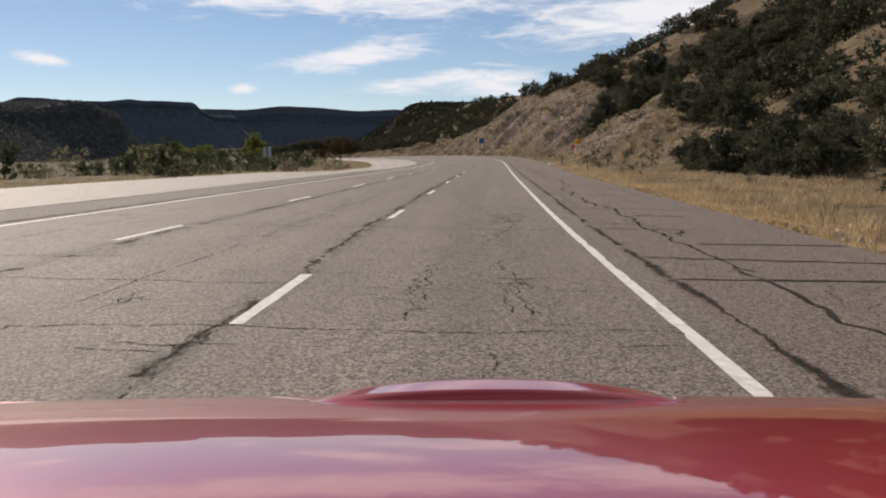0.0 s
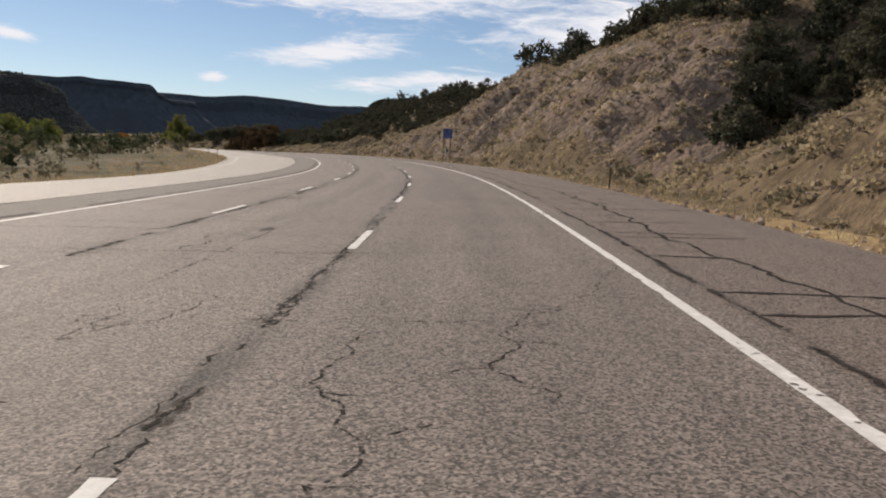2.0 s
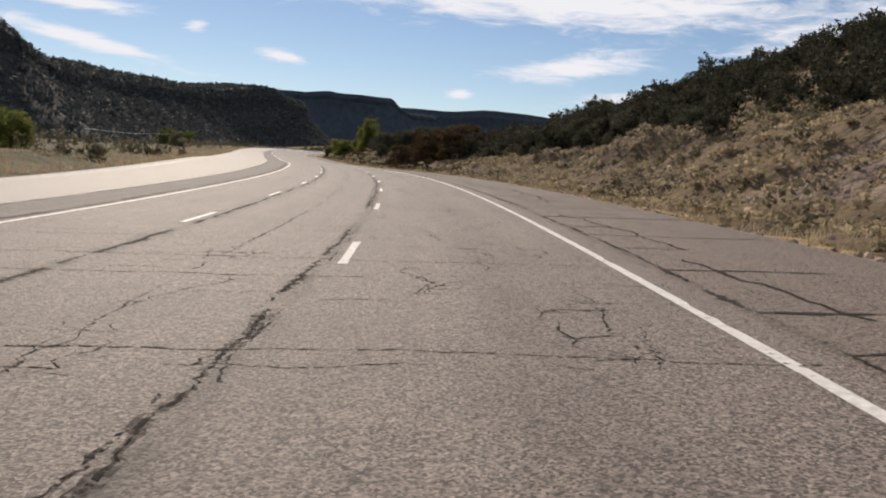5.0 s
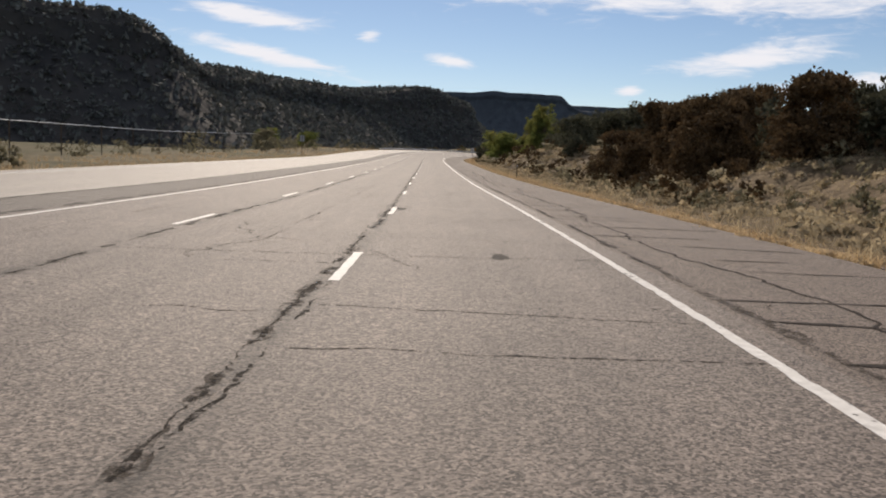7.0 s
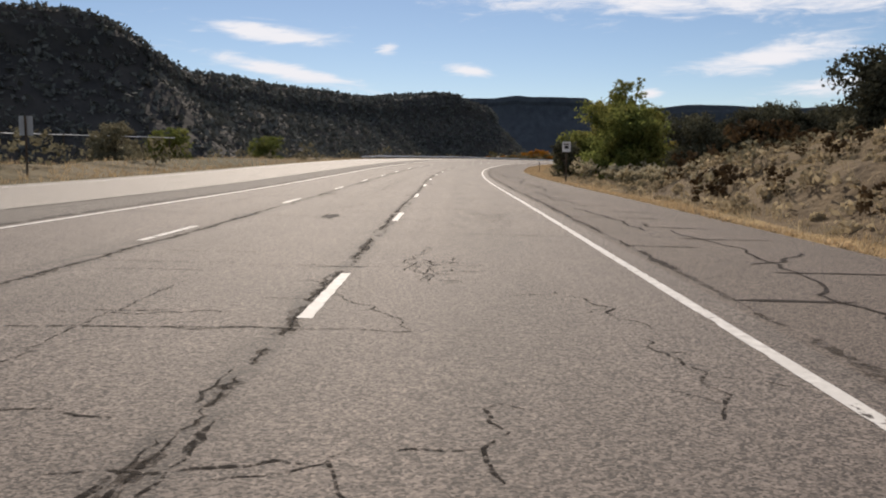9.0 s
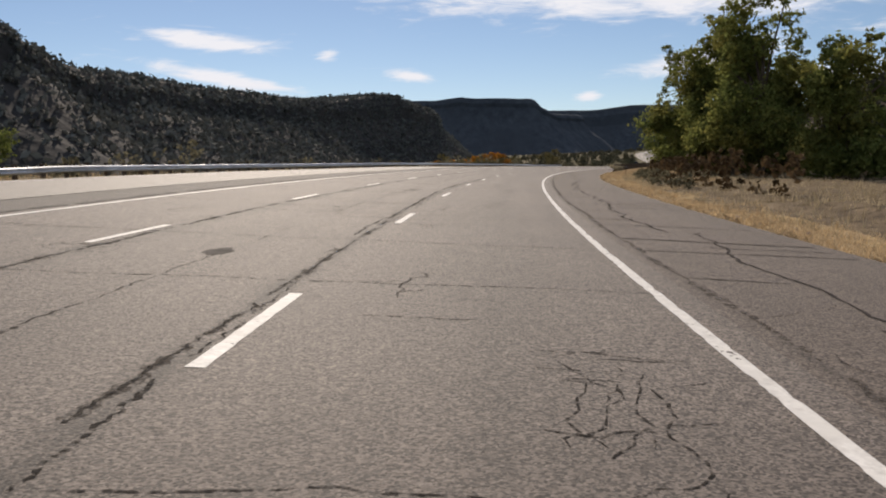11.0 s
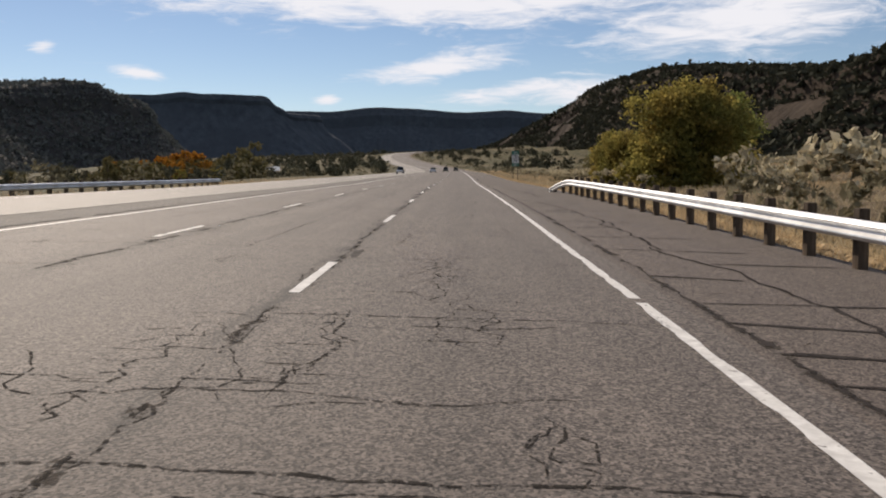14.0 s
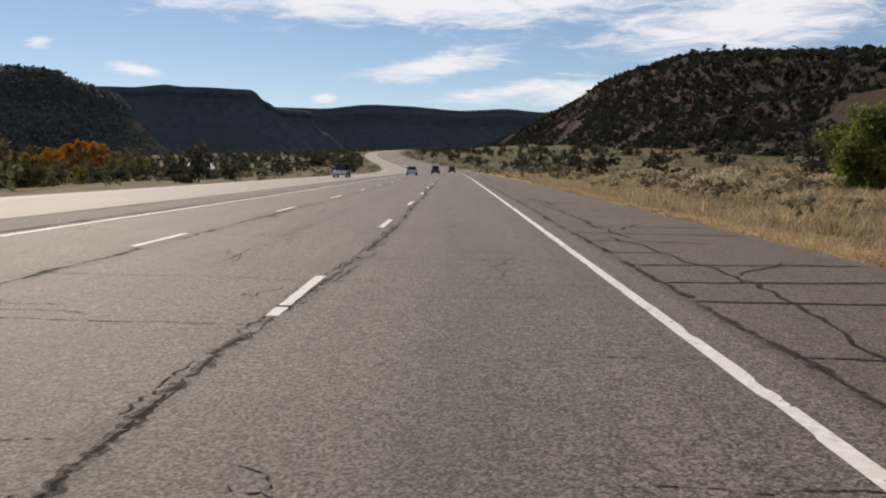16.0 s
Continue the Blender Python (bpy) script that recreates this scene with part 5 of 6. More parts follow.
sd = np.c_[q.uniform(98, 420, 5200), 8.3 + 27 * q.random(5200)]
sd = sd[np.hypot(sd[:, 0] - 129.5, sd[:, 1] - 9.8) > 2.6]
hummocks("bunch_grass_mounds", sd, 34, 0.5, 0.42, 0.15, M_BUNCH, 34, "rounded tan grass mounds over the cut slope")
sd = np.c_[q.uniform(420, 600, 2200), 8.0 + 26 * q.random(2200)]
hummocks("bunch_grass_mounds", sd, 34, 0.5, 0.42, 0.15, M_BUNCH, 44, "rounded tan grass mounds on the low bank")

sd = np.c_[q.uniform(-10, 960, 3600), 4.5 + 0.9 * q.random(3600) ** 1.4]
sd = sd[(fbm(sd[:, 0] / 3.5, sd[:, 1] * 0, 83, 3) > -0.06) & ~((sd[:, 0] > 92) & (sd[:, 0] < 345) & (q.random(3600) < 0.75))]
hummocks("verge_clumps", sd, 26, 0.24, 0.17, 0.075, M_GRASS, 45, "golden grass clumps creeping over the shoulder's edge")

# scrub on the flats ahead, too far to tell apart
q = np.random.default_rng(55)
places = [(q.uniform(960, 2300), d, q.uniform(0.8, 2.2), q.uniform(0, 360)) for d in np.concatenate([7 + 110 * q.random(1100) ** 1.3, -25 - 150 * q.random(1100) ** 1.2])]
joined("far_scrub", brush[:2], places, 15, "grey-green scrub on the far flats", 2.2)
places = [(q.uniform(98, 410), d, q.uniform(0.35, 1.0), q.uniform(0, 360)) for d in 9.0 + 27 * q.random(700)]
places = [p for p in places if math.hypot(p[0] - 129.5, p[1] - 9.8) > 2.6]
joined("slope_scrub", [brush[0], brush[4], brush[1]], places, 5, "small grey-green and brown shrubs dotted over the cut slope", 1.6)
places = [(q.uniform(405, 600), d, q.uniform(0.35, 0.95), q.uniform(0, 360)) for d in 11 + 32 * q.random(300)]
joined("flat_scrub", [brush[1], brush[0], brush[2]], [(q.uniform(738, 1010), 12 + 50 * q.random(), q.uniform(0.6, 1.5), q.uniform(0, 360)) for _ in range(330)], 5, "grey-green and straw shrubs on the flat", 1.8)
joined("bank_scrub", [brush[1], brush[4]], places, 4, "tangled brown scrub on the low bank", 1.6)
places = [(q.uniform(960, 1900), d, q.uniform(0.7, 1.5), q.uniform(0, 360)) for d in np.concatenate([22 + 120 * q.random(140) ** 1.3, -30 - 150 * q.random(320)])]
joined("far_junipers", junipers, places, 40, "dark junipers scattered over the far flats", 4.0)
places = [(q.uniform(40, 960), -28 - 120 * q.random() ** 1.2, q.uniform(0.8, 2.4), q.uniform(0, 360)) for _ in range(520)]
joined("valley_scrub", [brush[1], brush[4]], places, 3, "dull green scrub between the road and the river")

# ---- guardrails ----
def sweep(name, path_pts, profile, mat):
    """A closed or open profile (side, up) carried along points."""
    p = np.array(path_pts, float)
    t = np.gradient(p, axis=0)
    t /= np.linalg.norm(t, axis=1, keepdims=True)
    side = np.cross(t, (0, 0, 1.0))
    side /= np.linalg.norm(side, axis=1, keepdims=True)
    prof = np.array(profile)
    v = p[:, None, :] + side[:, None, :] * prof[None, :, :1] + np.array([0, 0, 1.0]) * prof[None, :, 1:]
    return mesh_of(name, v.reshape(-1, 3), grid_faces(len(p), len(prof)), mat, False)


# two waves of the beam with its thickness, closed round
WAVE = [(0.0, 0.158), (0.022, 0.154), (0.07, 0.112), (0.085, 0.09), (0.08, 0.068), (0.012, 0.018), (0.004, 0.0), (0.012, -0.018), (0.08, -0.068), (0.085, -0.09), (0.07, -0.112), (0.022, -0.154), (0.0, -0.158)]
WAVE = WAVE + [(x - 0.006, z) for x, z in reversed(WAVE)] + [WAVE[0]]


def guardrail(label, s0, s1, d, facing, gap, flare=(0, 0), drop=(0.0, 0.0), end=9.0, high=0.6):
    """Timber posts with blocks and a steel beam; facing: -1 shows its waves to the left, 1 to the right."""
    root = tagged(new("guardrail"), label, "guardrail")
    s = np.arange(s0, s1, 1.0)
    lead = np.clip((s - s0) / 9, 0, 1), np.clip((s1 - 1 - s) / end, 0, 1)
    dd = d + flare[0] * (1 - lead[0]) ** 2 + flare[1] * (1 - lead[1]) ** 2
    up = high - np.maximum(drop[0] * (1 - lead[0]) ** 2, drop[1] * (1 - lead[1]) ** 2)
    base = at(s, dd, np.maximum(ground_h(s, dd), -0.12))
    prof = [(x * facing, z) for x, z in WAVE]
    part("beam", sweep("beam", base + np.c_[np.zeros((len(s), 2)), up], prof, M_STEEL), root, "bright galvanised steel beam")
    post = box("post", M_POST, 0.17, 0.2, 1.16, -0.25, 0.012)
    block = box("block", M_POST, 0.14, 0.18, 0.34, 0.43, 0.01)
    bolt = rod("bolt", M_STEEL, 0.016, 0.03)
    for k in np.arange(s0 + 1, s1 - 0.5, gap):
        off = float(np.interp(k, s, dd))
        p = at(k, off - facing * 0.26, max(float(ground_h(k, off)), -0.12))
        th = math.degrees(float(np.interp(k, SS, TH)))
        h = float(np.interp(k, s, up)) - 0.6
        o = part("post", post, root, "", pose(*p, 0, 0, th))
        o.location.z += h
        b = at(k, off - facing * 0.09, max(float(ground_h(k, off)), -0.12))
        part("block", block, root, "", pose(b[0], b[1], b[2] + h, 0, 0, th))
    return root


guardrail("galvanised guardrail on dark timber posts beside the shoulder", 731, 827, 4.05, -1, 1.95, (0.9, -0.45), (0.15, 0.62), 6.0, 0.76)
guardrail("long guardrail on timber posts beyond the oncoming lanes", 640, 857, -23.4, 1, 1.95, (-1.0, -1.0), (0.1, 0.1), 9.0, 0.52)


# ---- signs and posts ----
def panel_mat(name, colour, rough=0.45):
    return material(name, tuple(c * 0.85 for c in colour), colour, scale=3, rough=rough, bump=0.05, second=tuple(c * 0.75 for c in colour), second_scale=1.2, spec=0.4)


M_BLUE = panel_mat("faded blue sign sheeting", (0.035, 0.075, 0.22))
M_GREEN = panel_mat("green sign sheeting", (0.01, 0.13, 0.09))
M_FADED = panel_mat("faded sign lettering", (0.12, 0.17, 0.34))
M_WHITE = panel_mat("white sign sheeting", (0.72, 0.73, 0.74))
M_BLACK = panel_mat("black sign lettering", (0.02, 0.02, 0.022))
M_ALU = panel_mat("bare sign aluminium", (0.4, 0.41, 0.42))


def plate(name, w, h, z, mat, parent, y=0.0, label=""):
    """A sign plate with rounded corners and an edge, facing -y."""
    bm = bmesh.new()
    bmesh.ops.create_cube(bm, size=1, matrix=Matrix.Translation((0, y, z)) @ Matrix.Diagonal((w, 0.012, h, 1)))
    ed = [e for e in bm.edges if abs(e.verts[0].co.x - e.verts[1].co.x) < 1e-4 and abs(e.verts[0].co.z - e.verts[1].co.z) < 1e-4]
    bmesh.ops.bevel(bm, geom=ed, offset=min(w, h) * 0.06, segments=3, affect="EDGES", profile=0.5)
    return part(name, bm_mesh(name, bm, mat), parent, label)


def bars(parent, mat, rows):
    """Lines of writing that cannot be read, as plain bars: centre x, centre z, width, height."""
    for x, z, w, h in rows:
        part("lettering", box("lettering", mat, w, 0.006, h, z - h / 2, 0.0, x, -0.011), parent)


def words(text, x, z, size, mat, parent):
    cu = bpy.data.curves.new("lettering", "FONT")
    cu.body, cu.size, cu.align_x, cu.align_y, cu.extrude, cu.offset = text, size, "CENTER", "CENTER", 0.003, 0.012
    tmp = new("lettering_curve", cu)
    me = bpy.data.meshes.new_from_object(tmp.evaluated_get(bpy.context.evaluated_depsgraph_get()))
    bpy.data.objects.remove(tmp)
    me.materials.clear()
    me.materials.append(mat)
    part("lettering", me, parent, "black numerals" if text.isdigit() else "", pose(x, -0.011, z, 90, 0, 0))


sign = tagged(new("service_sign"), "faded blue two-panel roadside sign on two wooden posts", "sign")
for x in (-0.45, 0.4):
    part("post", box("post", M_POST, 0.1, 0.1, 4.6, -0.7, 0.01, x, 0.07), sign)
plate("panel", 1.24, 0.72, 3.6, M_BLUE, sign, 0, "dark blue upper panel")
low = plate("panel", 1.22, 0.52, 2.95, M_BLUE, sign, 0, "dark blue lower panel")
bars(sign, M_FADED, [(-0.38, 3.72, 0.3, 0.1), (-0.38, 3.42, 0.24, 0.13), (0.25, 3.72, 0.55, 0.1), (0.25, 3.57, 0.5, 0.09), (0.3, 3.4, 0.24, 0.09), (0.0, 3.04, 0.7, 0.1), (0.0, 2.84, 0.95, 0.13), (0.0, 3.22, 1.2, 0.02)])
sign.matrix_basis = spot(228, 6.4, 0.6) @ Matrix.Scale(1.04, 4)
mile = tagged(new("mile_marker"), "small green mile marker on a steel post", "sign")
part("post", box("post", M_ALU, 0.06, 0.04, 2.2, -0.3, 0.006), mile)
plate("panel", 0.28, 0.5, 1.75, M_GREEN, mile, -0.03)
mile.matrix_basis = spot(224.5, 5.75, 0)

limit = tagged(new("speed_limit_sign"), "white 55 limit sign between green panels on two posts", "sign")
for x in (-0.36, 0.36):
    part("post", box("post", M_POST, 0.1, 0.1, 4.6, -0.4, 0.01, x, 0.07), limit)
plate("panel", 1.04, 0.54, 3.98, M_GREEN, limit, 0, "green upper panel")
plate("panel", 0.92, 1.22, 3.08, M_WHITE, limit, 0, "white panel")
plate("panel", 1.0, 0.46, 2.22, M_GREEN, limit, 0, "green lower panel")
bars(limit, M_ALU, [(0, 4.07, 0.6, 0.07), (0, 3.9, 0.65, 0.07), (0, 2.29, 0.6, 0.07), (0, 2.15, 0.5, 0.07)])
words("SPEED", 0, 3.5, 0.27, M_BLACK, limit)
words("LIMIT", 0, 3.2, 0.26, M_BLACK, limit)
words("55", 0, 2.79, 0.62, M_BLACK, limit)
limit.matrix_basis = spot(900, 6.45, 0)

route = tagged(new("white_sign"), "small white sign on a wooden post at the verge", "sign")
part("post", box("post", M_POST, 0.1, 0.1, 3.3, -0.4, 0.01, 0, 0.07), route)
plate("panel", 0.62, 0.76, 2.7, M_WHITE, route)
bars(route, M_BLACK, [(0, 2.88, 0.4, 0.08), (0, 2.66, 0.3, 0.22)])
route.matrix_basis = spot(560, 6.0, 0)

for s, d, w, h, z, lab in ((105, -27, 0.9, 1.2, 2.6, "back of a sign beyond the oncoming lanes"), (545, -26.5, 0.8, 1.1, 2.9, "bare back of a sign beyond the oncoming lanes")):
    rear = tagged(new("sign_from_behind"), lab, "sign")
    part("post", box("post", M_POST, 0.1, 0.1, z + h / 2 + 0.4, -0.4, 0.01, 0, -0.07), rear)
    plate("panel", w, h, z, M_ALU, rear)
    rear.matrix_basis = spot(s, d, 0)

marker = tagged(new("marker_post"), "dark steel marker post in the dry grass", "post", "marker posts")
part("post", box("post", M_POST, 0.09, 0.05, 1.75, -0.3, 0.008), marker)
part("cap", box("cap", M_ALU, 0.1, 0.02, 0.14, 1.22, 0.004, 0, -0.037), marker, "grey reflector plate")
marker.matrix_basis = spot(89, 7.2)
for s, d in ((110, 6.5), (161, 7.3), (262, 8), (349, 8), (469, 5.9), (607, 6.5), (715, 7.2), (262, -24.4), (298, -24.6)):
    copy_thing(marker, spot(s, d))

# roadside shrine on the bank
M_PLASTER = panel_mat("white painted plaster", (0.75, 0.74, 0.7), 0.7)
M_YELLOW = panel_mat("yellow cloth flowers", (0.75, 0.5, 0.04), 0.8)
M_FLAME = panel_mat("orange cloth flowers", (0.7, 0.2, 0.04), 0.8)
M_PINK = panel_mat("red cloth flowers", (0.5, 0.05, 0.06), 0.8)
shrine = tagged(new("roadside_shrine"), "small white roadside shrine decked with cloth flowers", "shrine")
part("plinth", box("plinth", M_PLASTER, 0.52, 0.5, 0.45, -0.15, 0.03), shrine)
part("slab", box("slab", M_PLASTER, 0.62, 0.6, 0.07, 0.3, 0.02), shrine)
for x, y in ((-0.2, -0.18), (0.2, -0.18), (-0.2, 0.18), (0.2, 0.18)):
    part("column", rod("column", M_PLASTER, 0.04, 0.6, 10, 0.85), shrine, "", pose(x, y, 0.37))
part("roof", box("roof", M_PLASTER, 0.6, 0.58, 0.08, 0.97, 0.03), shrine)
part("cross", box("cross", M_PLASTER, 0.06, 0.06, 0.45, 1.05, 0.01), shrine)
for name, mat, c, n in (("flowers", M_YELLOW, (-0.25, -0.2, 1.18), 90), ("flowers", M_FLAME, (0.22, -0.15, 1.3), 60), ("flowers", M_YELLOW, (0.0, -0.1, 1.5), 50)):
    q = np.random.default_rng(n)
    v, f = leaf_quads(q.normal(0, 0.13, (n, 3)) + c, 0.09, n)
    tagged(part(name, mesh_of(name, v, f, mat), shrine), kind="stuff")
shrine.matrix_basis = spot(130.4, 10.5, 0.1) @ Matrix.Scale(1.1, 4)
wreath = tagged(new("flower_wreath"), "red flower wreath on a stake beside the shrine", "flowers")
part("stake", rod("stake", M_POST, 0.02, 0.9, 6), wreath, "", pose(0, 0, -0.1))
q = np.random.default_rng(3)
v, f = leaf_quads(q.normal(0, 0.16, (70, 3)) + (0, 0, 0.75), 0.1, 3)
tagged(part("flowers", mesh_of("flowers", v, f, M_PINK), wreath), kind="stuff")
wreath.matrix_basis = spot(131.6, 10.0, 0.05)

# litter and stains
bag_bm = bmesh.new()
bmesh.ops.create_icosphere(bag_bm, subdivisions=3, radius=1)
for vert in bag_bm.verts:
    k = 1 + 0.45 * noise.noise(vert.co * 1.7) + 0.2 * noise.noise(vert.co * 4.5)
    vert.co = Vector((vert.co.x * 0.42 * k, vert.co.y * 0.22 * k, max(vert.co.z, -0.4) * 0.18 * k + 0.06))
bag = tagged(new("plastic_bag", bm_mesh("plastic_bag", bag_bm, M_PLASTER)), "crumpled white plastic bag at the shoulder's edge", "litter")
bag.matrix_basis = spot(107.5, 5.0)


def blot(name, s, d, ls, ld, mat, parent, seed, h=0.0035):
    """A ragged patch on the pavement."""
    a = np.linspace(0, 2 * math.pi, 40, endpoint=False)
    k = 1 + 0.7 * fbm(np.cos(a) * 2 + 5, np.sin(a) * 2 + 5, seed, 3)
    rim = at(s + np.sin(a) * ls * k, d + np.cos(a) * ld * k, h)
    v = np.vstack([at(s, d, h)[None], rim])
    part(name, mesh_of(name, v, [(0, 1 + i, 1 + (i + 1) % 40) for i in range(40)], mat), parent)


M_SAND = material("spilt pale sand", (0.3, 0.27, 0.23), (0.5, 0.46, 0.4), scale=5, bump=0.3)
blot("sand_patch", 839.6, 0.95, 0.24, 0.42, M_SAND, shoulder, 5)
for s, d, ls, ld in ((704.6, -0.24, 0.3, 0.22), (45.6, -0.04, 0.12, 0.12), (421.0, -3.95, 0.13, 0.1), (224.8, -2.07, 0.1, 0.22)):
    blot("tar_patch", s, d, ls, ld, M_TAR, road, int(s), 0.0055)
q = np.random.default_rng(19)
for _ in range(40):
    blot("tar_patch", q.uniform(0, 1000), q.choice([-3.8, -3.6, -7.5, -7.4, -1.5, -5.5, 0.6]) + q.normal(0, 0.15), q.uniform(0.1, 0.7), q.uniform(0.05, 0.16), M_SEAM, road, int(q.integers(1, 900)))


# ---- vehicles ----
def car_paint(name, colour):
    m = bpy.data.materials.new(name)
    m.use_nodes = True
    p = m.node_tree.nodes["Principled BSDF"]
    p.inputs["Base Color"].default_value = (*colour, 1)
    p.inputs["Roughness"].default_value, p.inputs["Metallic"].default_value = 0.28, 0.15
    p.inputs["Coat Weight"].default_value, p.inputs["Coat Roughness"].default_value = 1.0, 0.02
    fl = m.node_tree.nodes.new("ShaderNodeTexNoise")
    fl.inputs["Scale"].default_value = 2500
    bn = m.node_tree.nodes.new("ShaderNodeBump")
    bn.inputs["Strength"].default_value, bn.inputs["Distance"].default_value = 0.03, 0.0004
    m.node_tree.links.new(fl.outputs["Fac"], bn.inputs["Height"])
    m.node_tree.links.new(bn.outputs[0], p.inputs["Normal"])
    return m


M_RED = car_paint("red car paint", (0.36, 0.018, 0.022))
M_SILVER = car_paint("silver car paint", (0.5, 0.51, 0.53))
M_DARKCAR = car_paint("black car paint", (0.03, 0.03, 0.034))
M_RUBBER = material("tyre rubber", (0.012, 0.012, 0.012), (0.03, 0.03, 0.03), scale=20, rough=0.85, bump=0.2)
M_GLASS = bpy.data.materials.new("dark car glass")
M_GLASS.use_nodes = True
M_GLASS.node_tree.nodes["Principled BSDF"].inputs["Base Color"].default_value = (0.015, 0.018, 0.02, 1)
M_GLASS.node_tree.nodes["Principled BSDF"].inputs["Roughness"].default_value = 0.04
M_PLASTIC = material("black trim plastic", (0.012, 0.012, 0.013), (0.03, 0.03, 0.032), scale=30, rough=0.6, bump=0.1)


def wheel(parent, x, y, rad=0.33, width=0.22):
    tyre_bm = bmesh.new()
    bmesh.ops.create_cone(tyre_bm, cap_ends=True, segments=28, radius1=rad, radius2=rad, depth=width, matrix=pose(x, y, rad, 0, 90, 0))
    bmesh.ops.bevel(tyre_bm, geom=[e for e in tyre_bm.edges if len(e.link_faces) == 2 and max(len(f.verts) for f in e.link_faces) > 4], offset=0.03, segments=2, affect="EDGES")
    w = part("wheel", bm_mesh("tyre", tyre_bm, M_RUBBER), parent, "black rubber tyre")
    rim_bm = bmesh.new()
    bmesh.ops.create_cone(rim_bm, cap_ends=True, segments=20, radius1=rad * 0.64, radius2=rad * 0.6, depth=0.03, matrix=pose(x + math.copysign(width / 2, x), y, rad, 0, math.copysign(90, x), 0))
    part("rim", bm_mesh("rim", rim_bm, M_STEEL), w, "alloy rim")


def loft(name, sections, mat, smooth=True):
    """A skin through cross-sections of equal count, capped at both ends."""
    n, m = len(sections), len(sections[0])
    v = [p for sec in sections for p in sec]
    f = [tuple(q) for q in grid_faces(n, m)] + [tuple(range(m))[::-1], tuple((n - 1) * m + k for k in range(m))]
    return mesh_of(name, v, f, mat, smooth)


# the red car whose bonnet the view begins behind: bonnet, wings and nose
car = tagged(new("red_car_front"), "glossy red car bonnet and nose on the lane", "car")
nx, ny = 141, 200
xs, ys = np.linspace(-0.9, 0.9, nx), np.linspace(0.3, 1.42, ny)
gx, gy = np.meshgrid(xs, ys, indexing="ij")
v = np.clip(gy - 0.6, 0, None)
gz = 1.186 - 0.085 * v - 0.105 * v ** 2 - 0.02 * np.abs(gx / 0.9) ** 3
gz -= 1.3 * np.clip(gy - 1.24, 0, None) ** 1.5 + 0.25 * np.clip(np.abs(gx) - 0.82, 0, None)
swell = np.clip(1 - ((gx + 0.026) / 0.25) ** 2, 0, 1) ** 0.7  # the scoop: a low upright lip towards the driver and a flat top
gz += swell * (0.017 * np.clip((gy - 1.13) / 0.008, 0, 1) + 0.01 * np.clip((gy - 1.14) / 0.06, 0, 1)) * np.clip((1.39 - gy) / 0.1, 0, 1)
part("bonnet", mesh_of("bonnet", np.stack([gx, gy, gz], -1).reshape(-1, 3), grid_faces(nx, ny)[:, ::-1], M_RED, True), car, "glossy red bonnet with a raised centre")
for sx in (-1, 1):
    sec = []
    for k, y in enumerate(np.linspace(0.3, 1.42, 14)):
        zt = float(gz[0, min(ny - 1, k * ny // 14)]) - 0.004
        arch = 0.72 if 0.5 < y < 1.2 else 0.3
        sec.append([(sx * 0.9, y, zt), (sx * 0.94, y, zt - 0.02), (sx * 0.97, y, zt - 0.1), (sx * 0.97, y, arch), (sx * 0.9, y, arch)])
    part("wing", loft("wing", sec, M_RED), car)
    wheel(car, sx * 0.82, 0.85)
    part("headlight", box("headlight", M_GLASS, 0.34, 0.12, 0.16, 0.62, 0.03, sx * 0.66, 1.48), car, "clear headlight glass")
part("bumper", box("bumper", M_RED, 1.86, 0.2, 0.36, 0.26, 0.06, 0, 1.47), car)
part("nose", box("nose", M_RED, 1.84, 0.14, 0.42, 0.6, 0.05, 0, 1.42), car)
part("grille", box("grille", M_PLASTIC, 0.9, 0.05, 0.18, 0.64, 0.02, 0, 1.49), car, "black plastic grille")
part("floor_pan", box("floor_pan", M_PLASTIC, 1.5, 1.1, 0.3, 0.25, 0.03, 0, 0.85), car)
car.matrix_basis = pose(-0.683, 9.661, 0.13, 0.34, 0.67, -5.22)


def saloon(label, s, d, paint, length=4.6, high=1.5, back=False):
    """A far vehicle: body, cabin glass, wheels and lamps."""
    root = tagged(new("car"), label, "car", "distant traffic")
    half = length / 2
    body = [(-half, 0.55, 0.75), (-half + 0.1, 0.32, 0.95), (-half * 0.6, 0.3, 1.0), (half * 0.35, 0.3, 1.0), (half - 0.2, 0.32, 0.88), (half, 0.5, 0.7)]
    part("body", loft("body", [[(-0.85, y, lo), (0.85, y, lo), (0.92, y, (lo + hi) / 2), (0.85, y, hi), (-0.85, y, hi), (-0.92, y, (lo + hi) / 2)] for y, lo, hi in body], paint, False), root)
    cab = [(-half * 0.75, 1.0), (-half * 0.5, high), (half * 0.15, high), (half * 0.42, 1.0)]
    part("cabin", loft("cabin", [[(-0.78, y, 0.98), (0.78, y, 0.98), (0.66, y, max(z, 0.99)), (-0.66, y, max(z, 0.99))] for y, z in cab], M_GLASS, False), root, "dark glass")
    part("roof", box("roof", paint, 1.25, half * 0.7, 0.04, high, 0.015, 0, -half * 0.17), root)
    for x in (-0.8, 0.8):
        wheel(root, x, half * 0.62)
        wheel(root, x, -half * 0.62)
        part("lamp", box("lamp", M_PINK, 0.25, 0.04, 0.12, 0.72, 0.01, x * 0.8, -half + 0.06), root, "red tail lamp")
    root.matrix_basis = pose(*at(s, d), 0, 0, math.degrees(float(np.interp(s, SS, TH))) + (180 if back else 0))
    return root


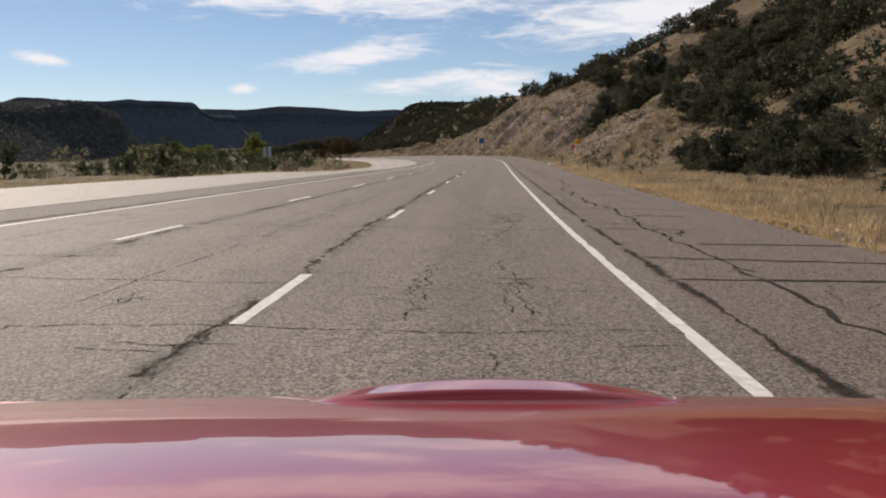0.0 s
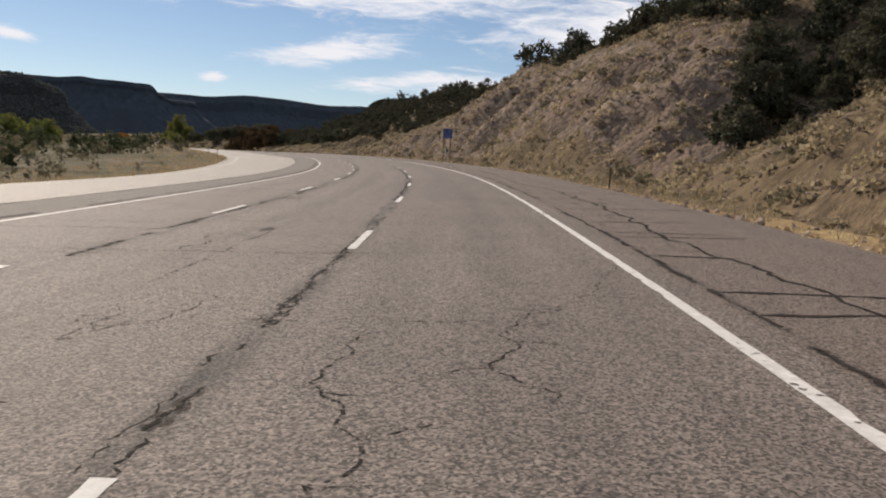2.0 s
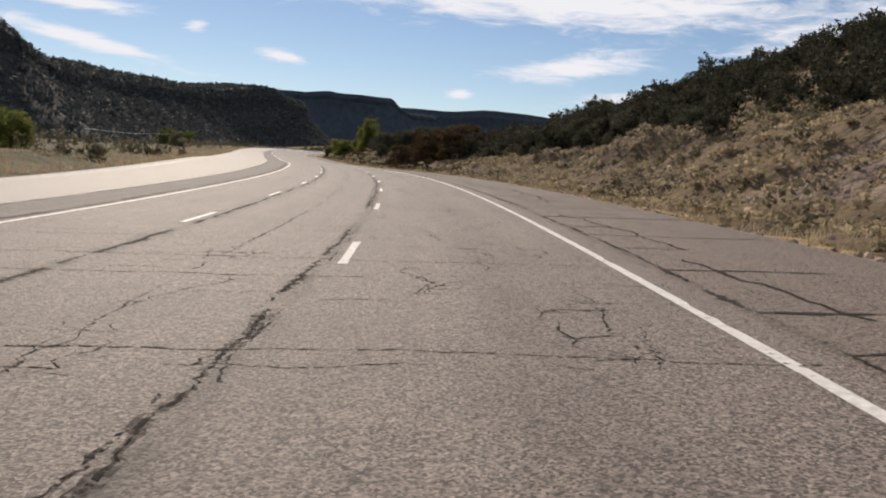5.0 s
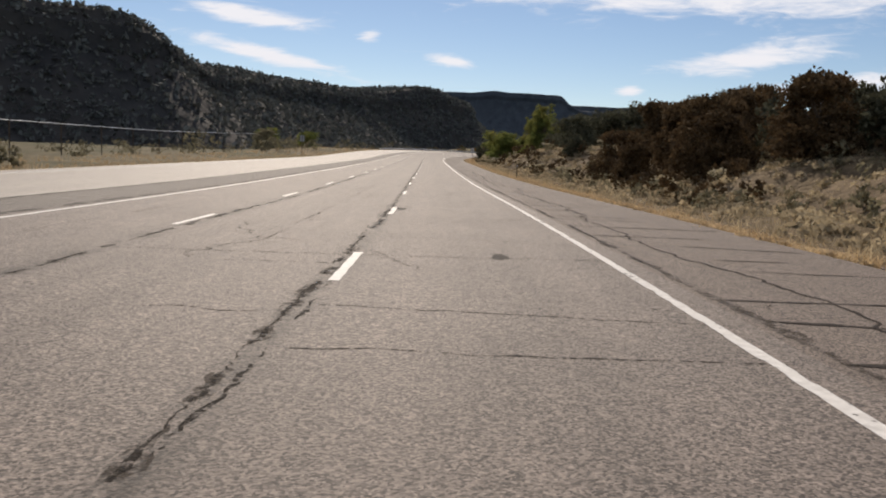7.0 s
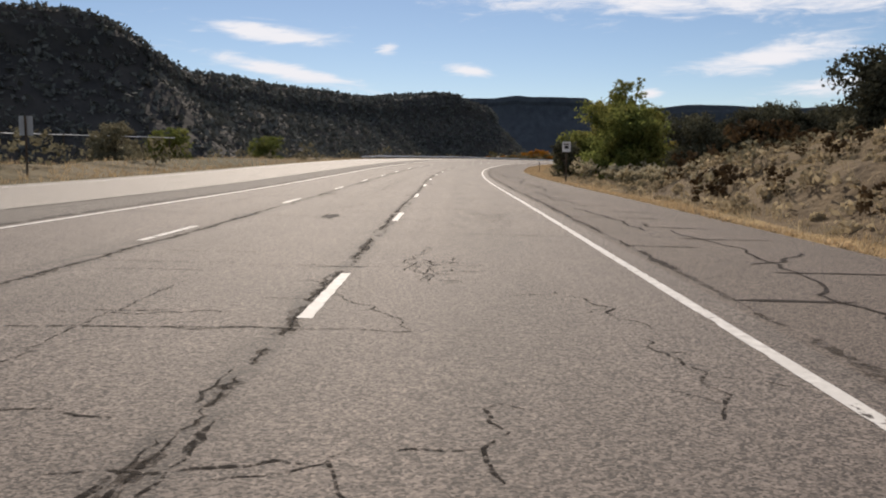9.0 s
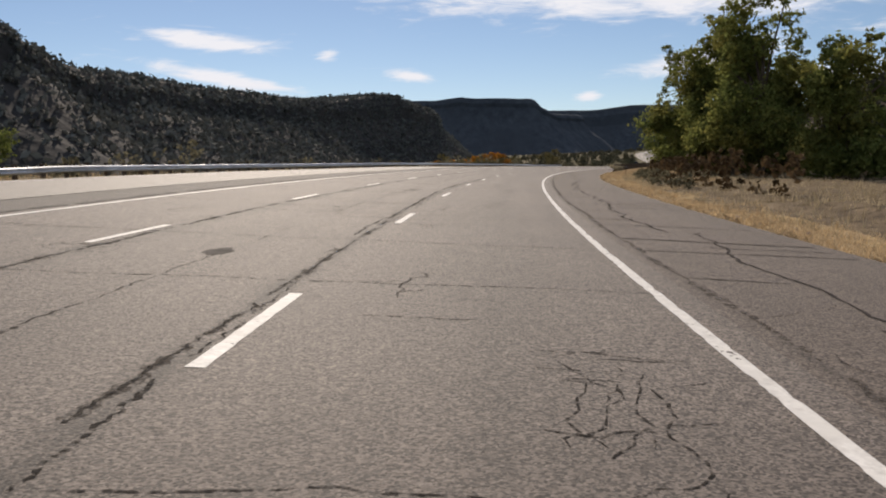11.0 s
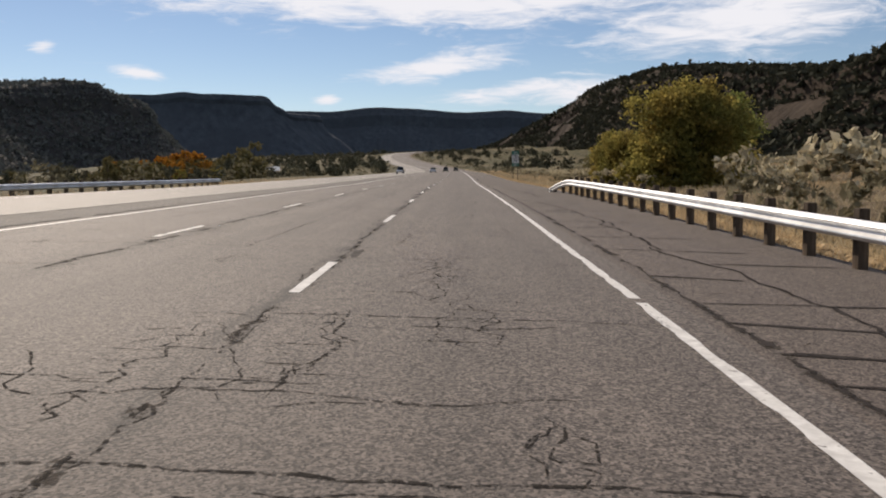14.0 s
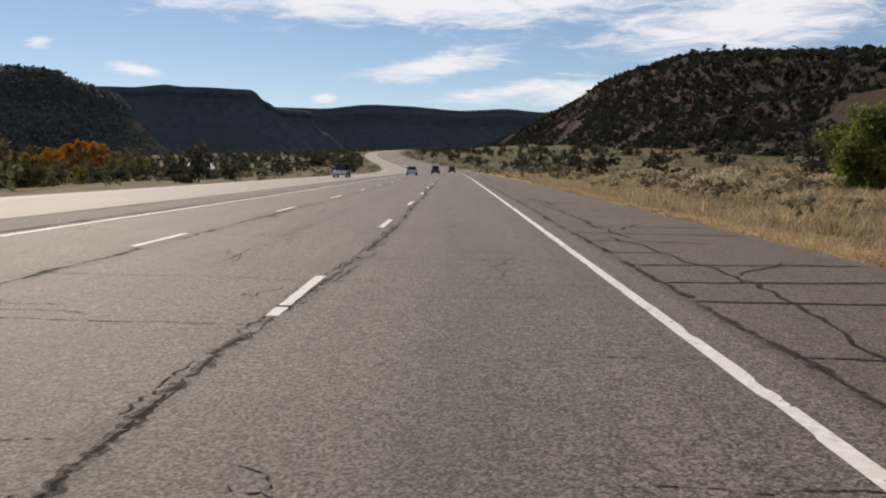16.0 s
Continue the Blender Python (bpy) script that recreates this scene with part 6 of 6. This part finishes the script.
saloon("dark car far ahead on the highway", 1068, -5.8, M_DARKCAR, 4.8, 1.7)
saloon("silver car far off on the highway", 1034, -9.3, M_SILVER)
saloon("dark car far off in the kerb lane", 1110, -1.9, M_DARKCAR)
saloon("white pickup far off on the oncoming lanes", 1000, -17.0, M_SILVER, 5.4, 1.8, True)

# ---- far details ----
house = tagged(new("house"), "small house with a pale metal roof among trees", "house")
M_WALL = material("tan stucco", (0.28, 0.22, 0.16), (0.4, 0.33, 0.25), scale=3, bump=0.2)
M_TIN = panel_mat("pale metal roofing", (0.66, 0.66, 0.66), 0.4)
part("wall", box("wall", M_WALL, 9, 7, 3.0, -0.5, 0.03), house)
roof_bm = bmesh.new()
rv = [roof_bm.verts.new(c) for c in ((-5, -4, 2.45), (5, -4, 2.45), (5, 4, 2.45), (-5, 4, 2.45), (-5, 0, 4.6), (5, 0, 4.6))]
for f in ((0, 1, 5, 4), (2, 3, 4, 5), (0, 4, 3), (1, 2, 5), (3, 2, 1, 0)):
    roof_bm.faces.new([rv[i] for i in f])
part("roof", bm_mesh("roof", roof_bm, M_TIN), house, "pale metal gable roof")
for x in (-2.5, 2.5):
    part("window", box("window", M_GLASS, 1.2, 0.06, 1.1, 0.9, 0.01, x, -3.52), house)
house.matrix_basis = pose(-199, 1188, float(at(1205, -98, ground_h(1205, -98))[2]) + 1.0, 0, 0, 15)

cable = tagged(new("cable_fence"), "thin bright cable fence on the far embankment", "fence")
ends = at(np.linspace(470, 628, 40), -52.0, 3.4)
part("cable", sweep("cable", ends, [(0.04, 0), (0, 0.05), (-0.04, 0), (0, -0.05), (0.04, 0)], M_STEEL), cable)
for s in np.linspace(472, 626, 12):
    g = float(ground_h(s, -52.0))
    part("post", box("post", M_POST, 0.12, 0.12, 3.6 - g, g - 0.1, 0.01), cable, "", pose(*at(s, -52.0, 0)))

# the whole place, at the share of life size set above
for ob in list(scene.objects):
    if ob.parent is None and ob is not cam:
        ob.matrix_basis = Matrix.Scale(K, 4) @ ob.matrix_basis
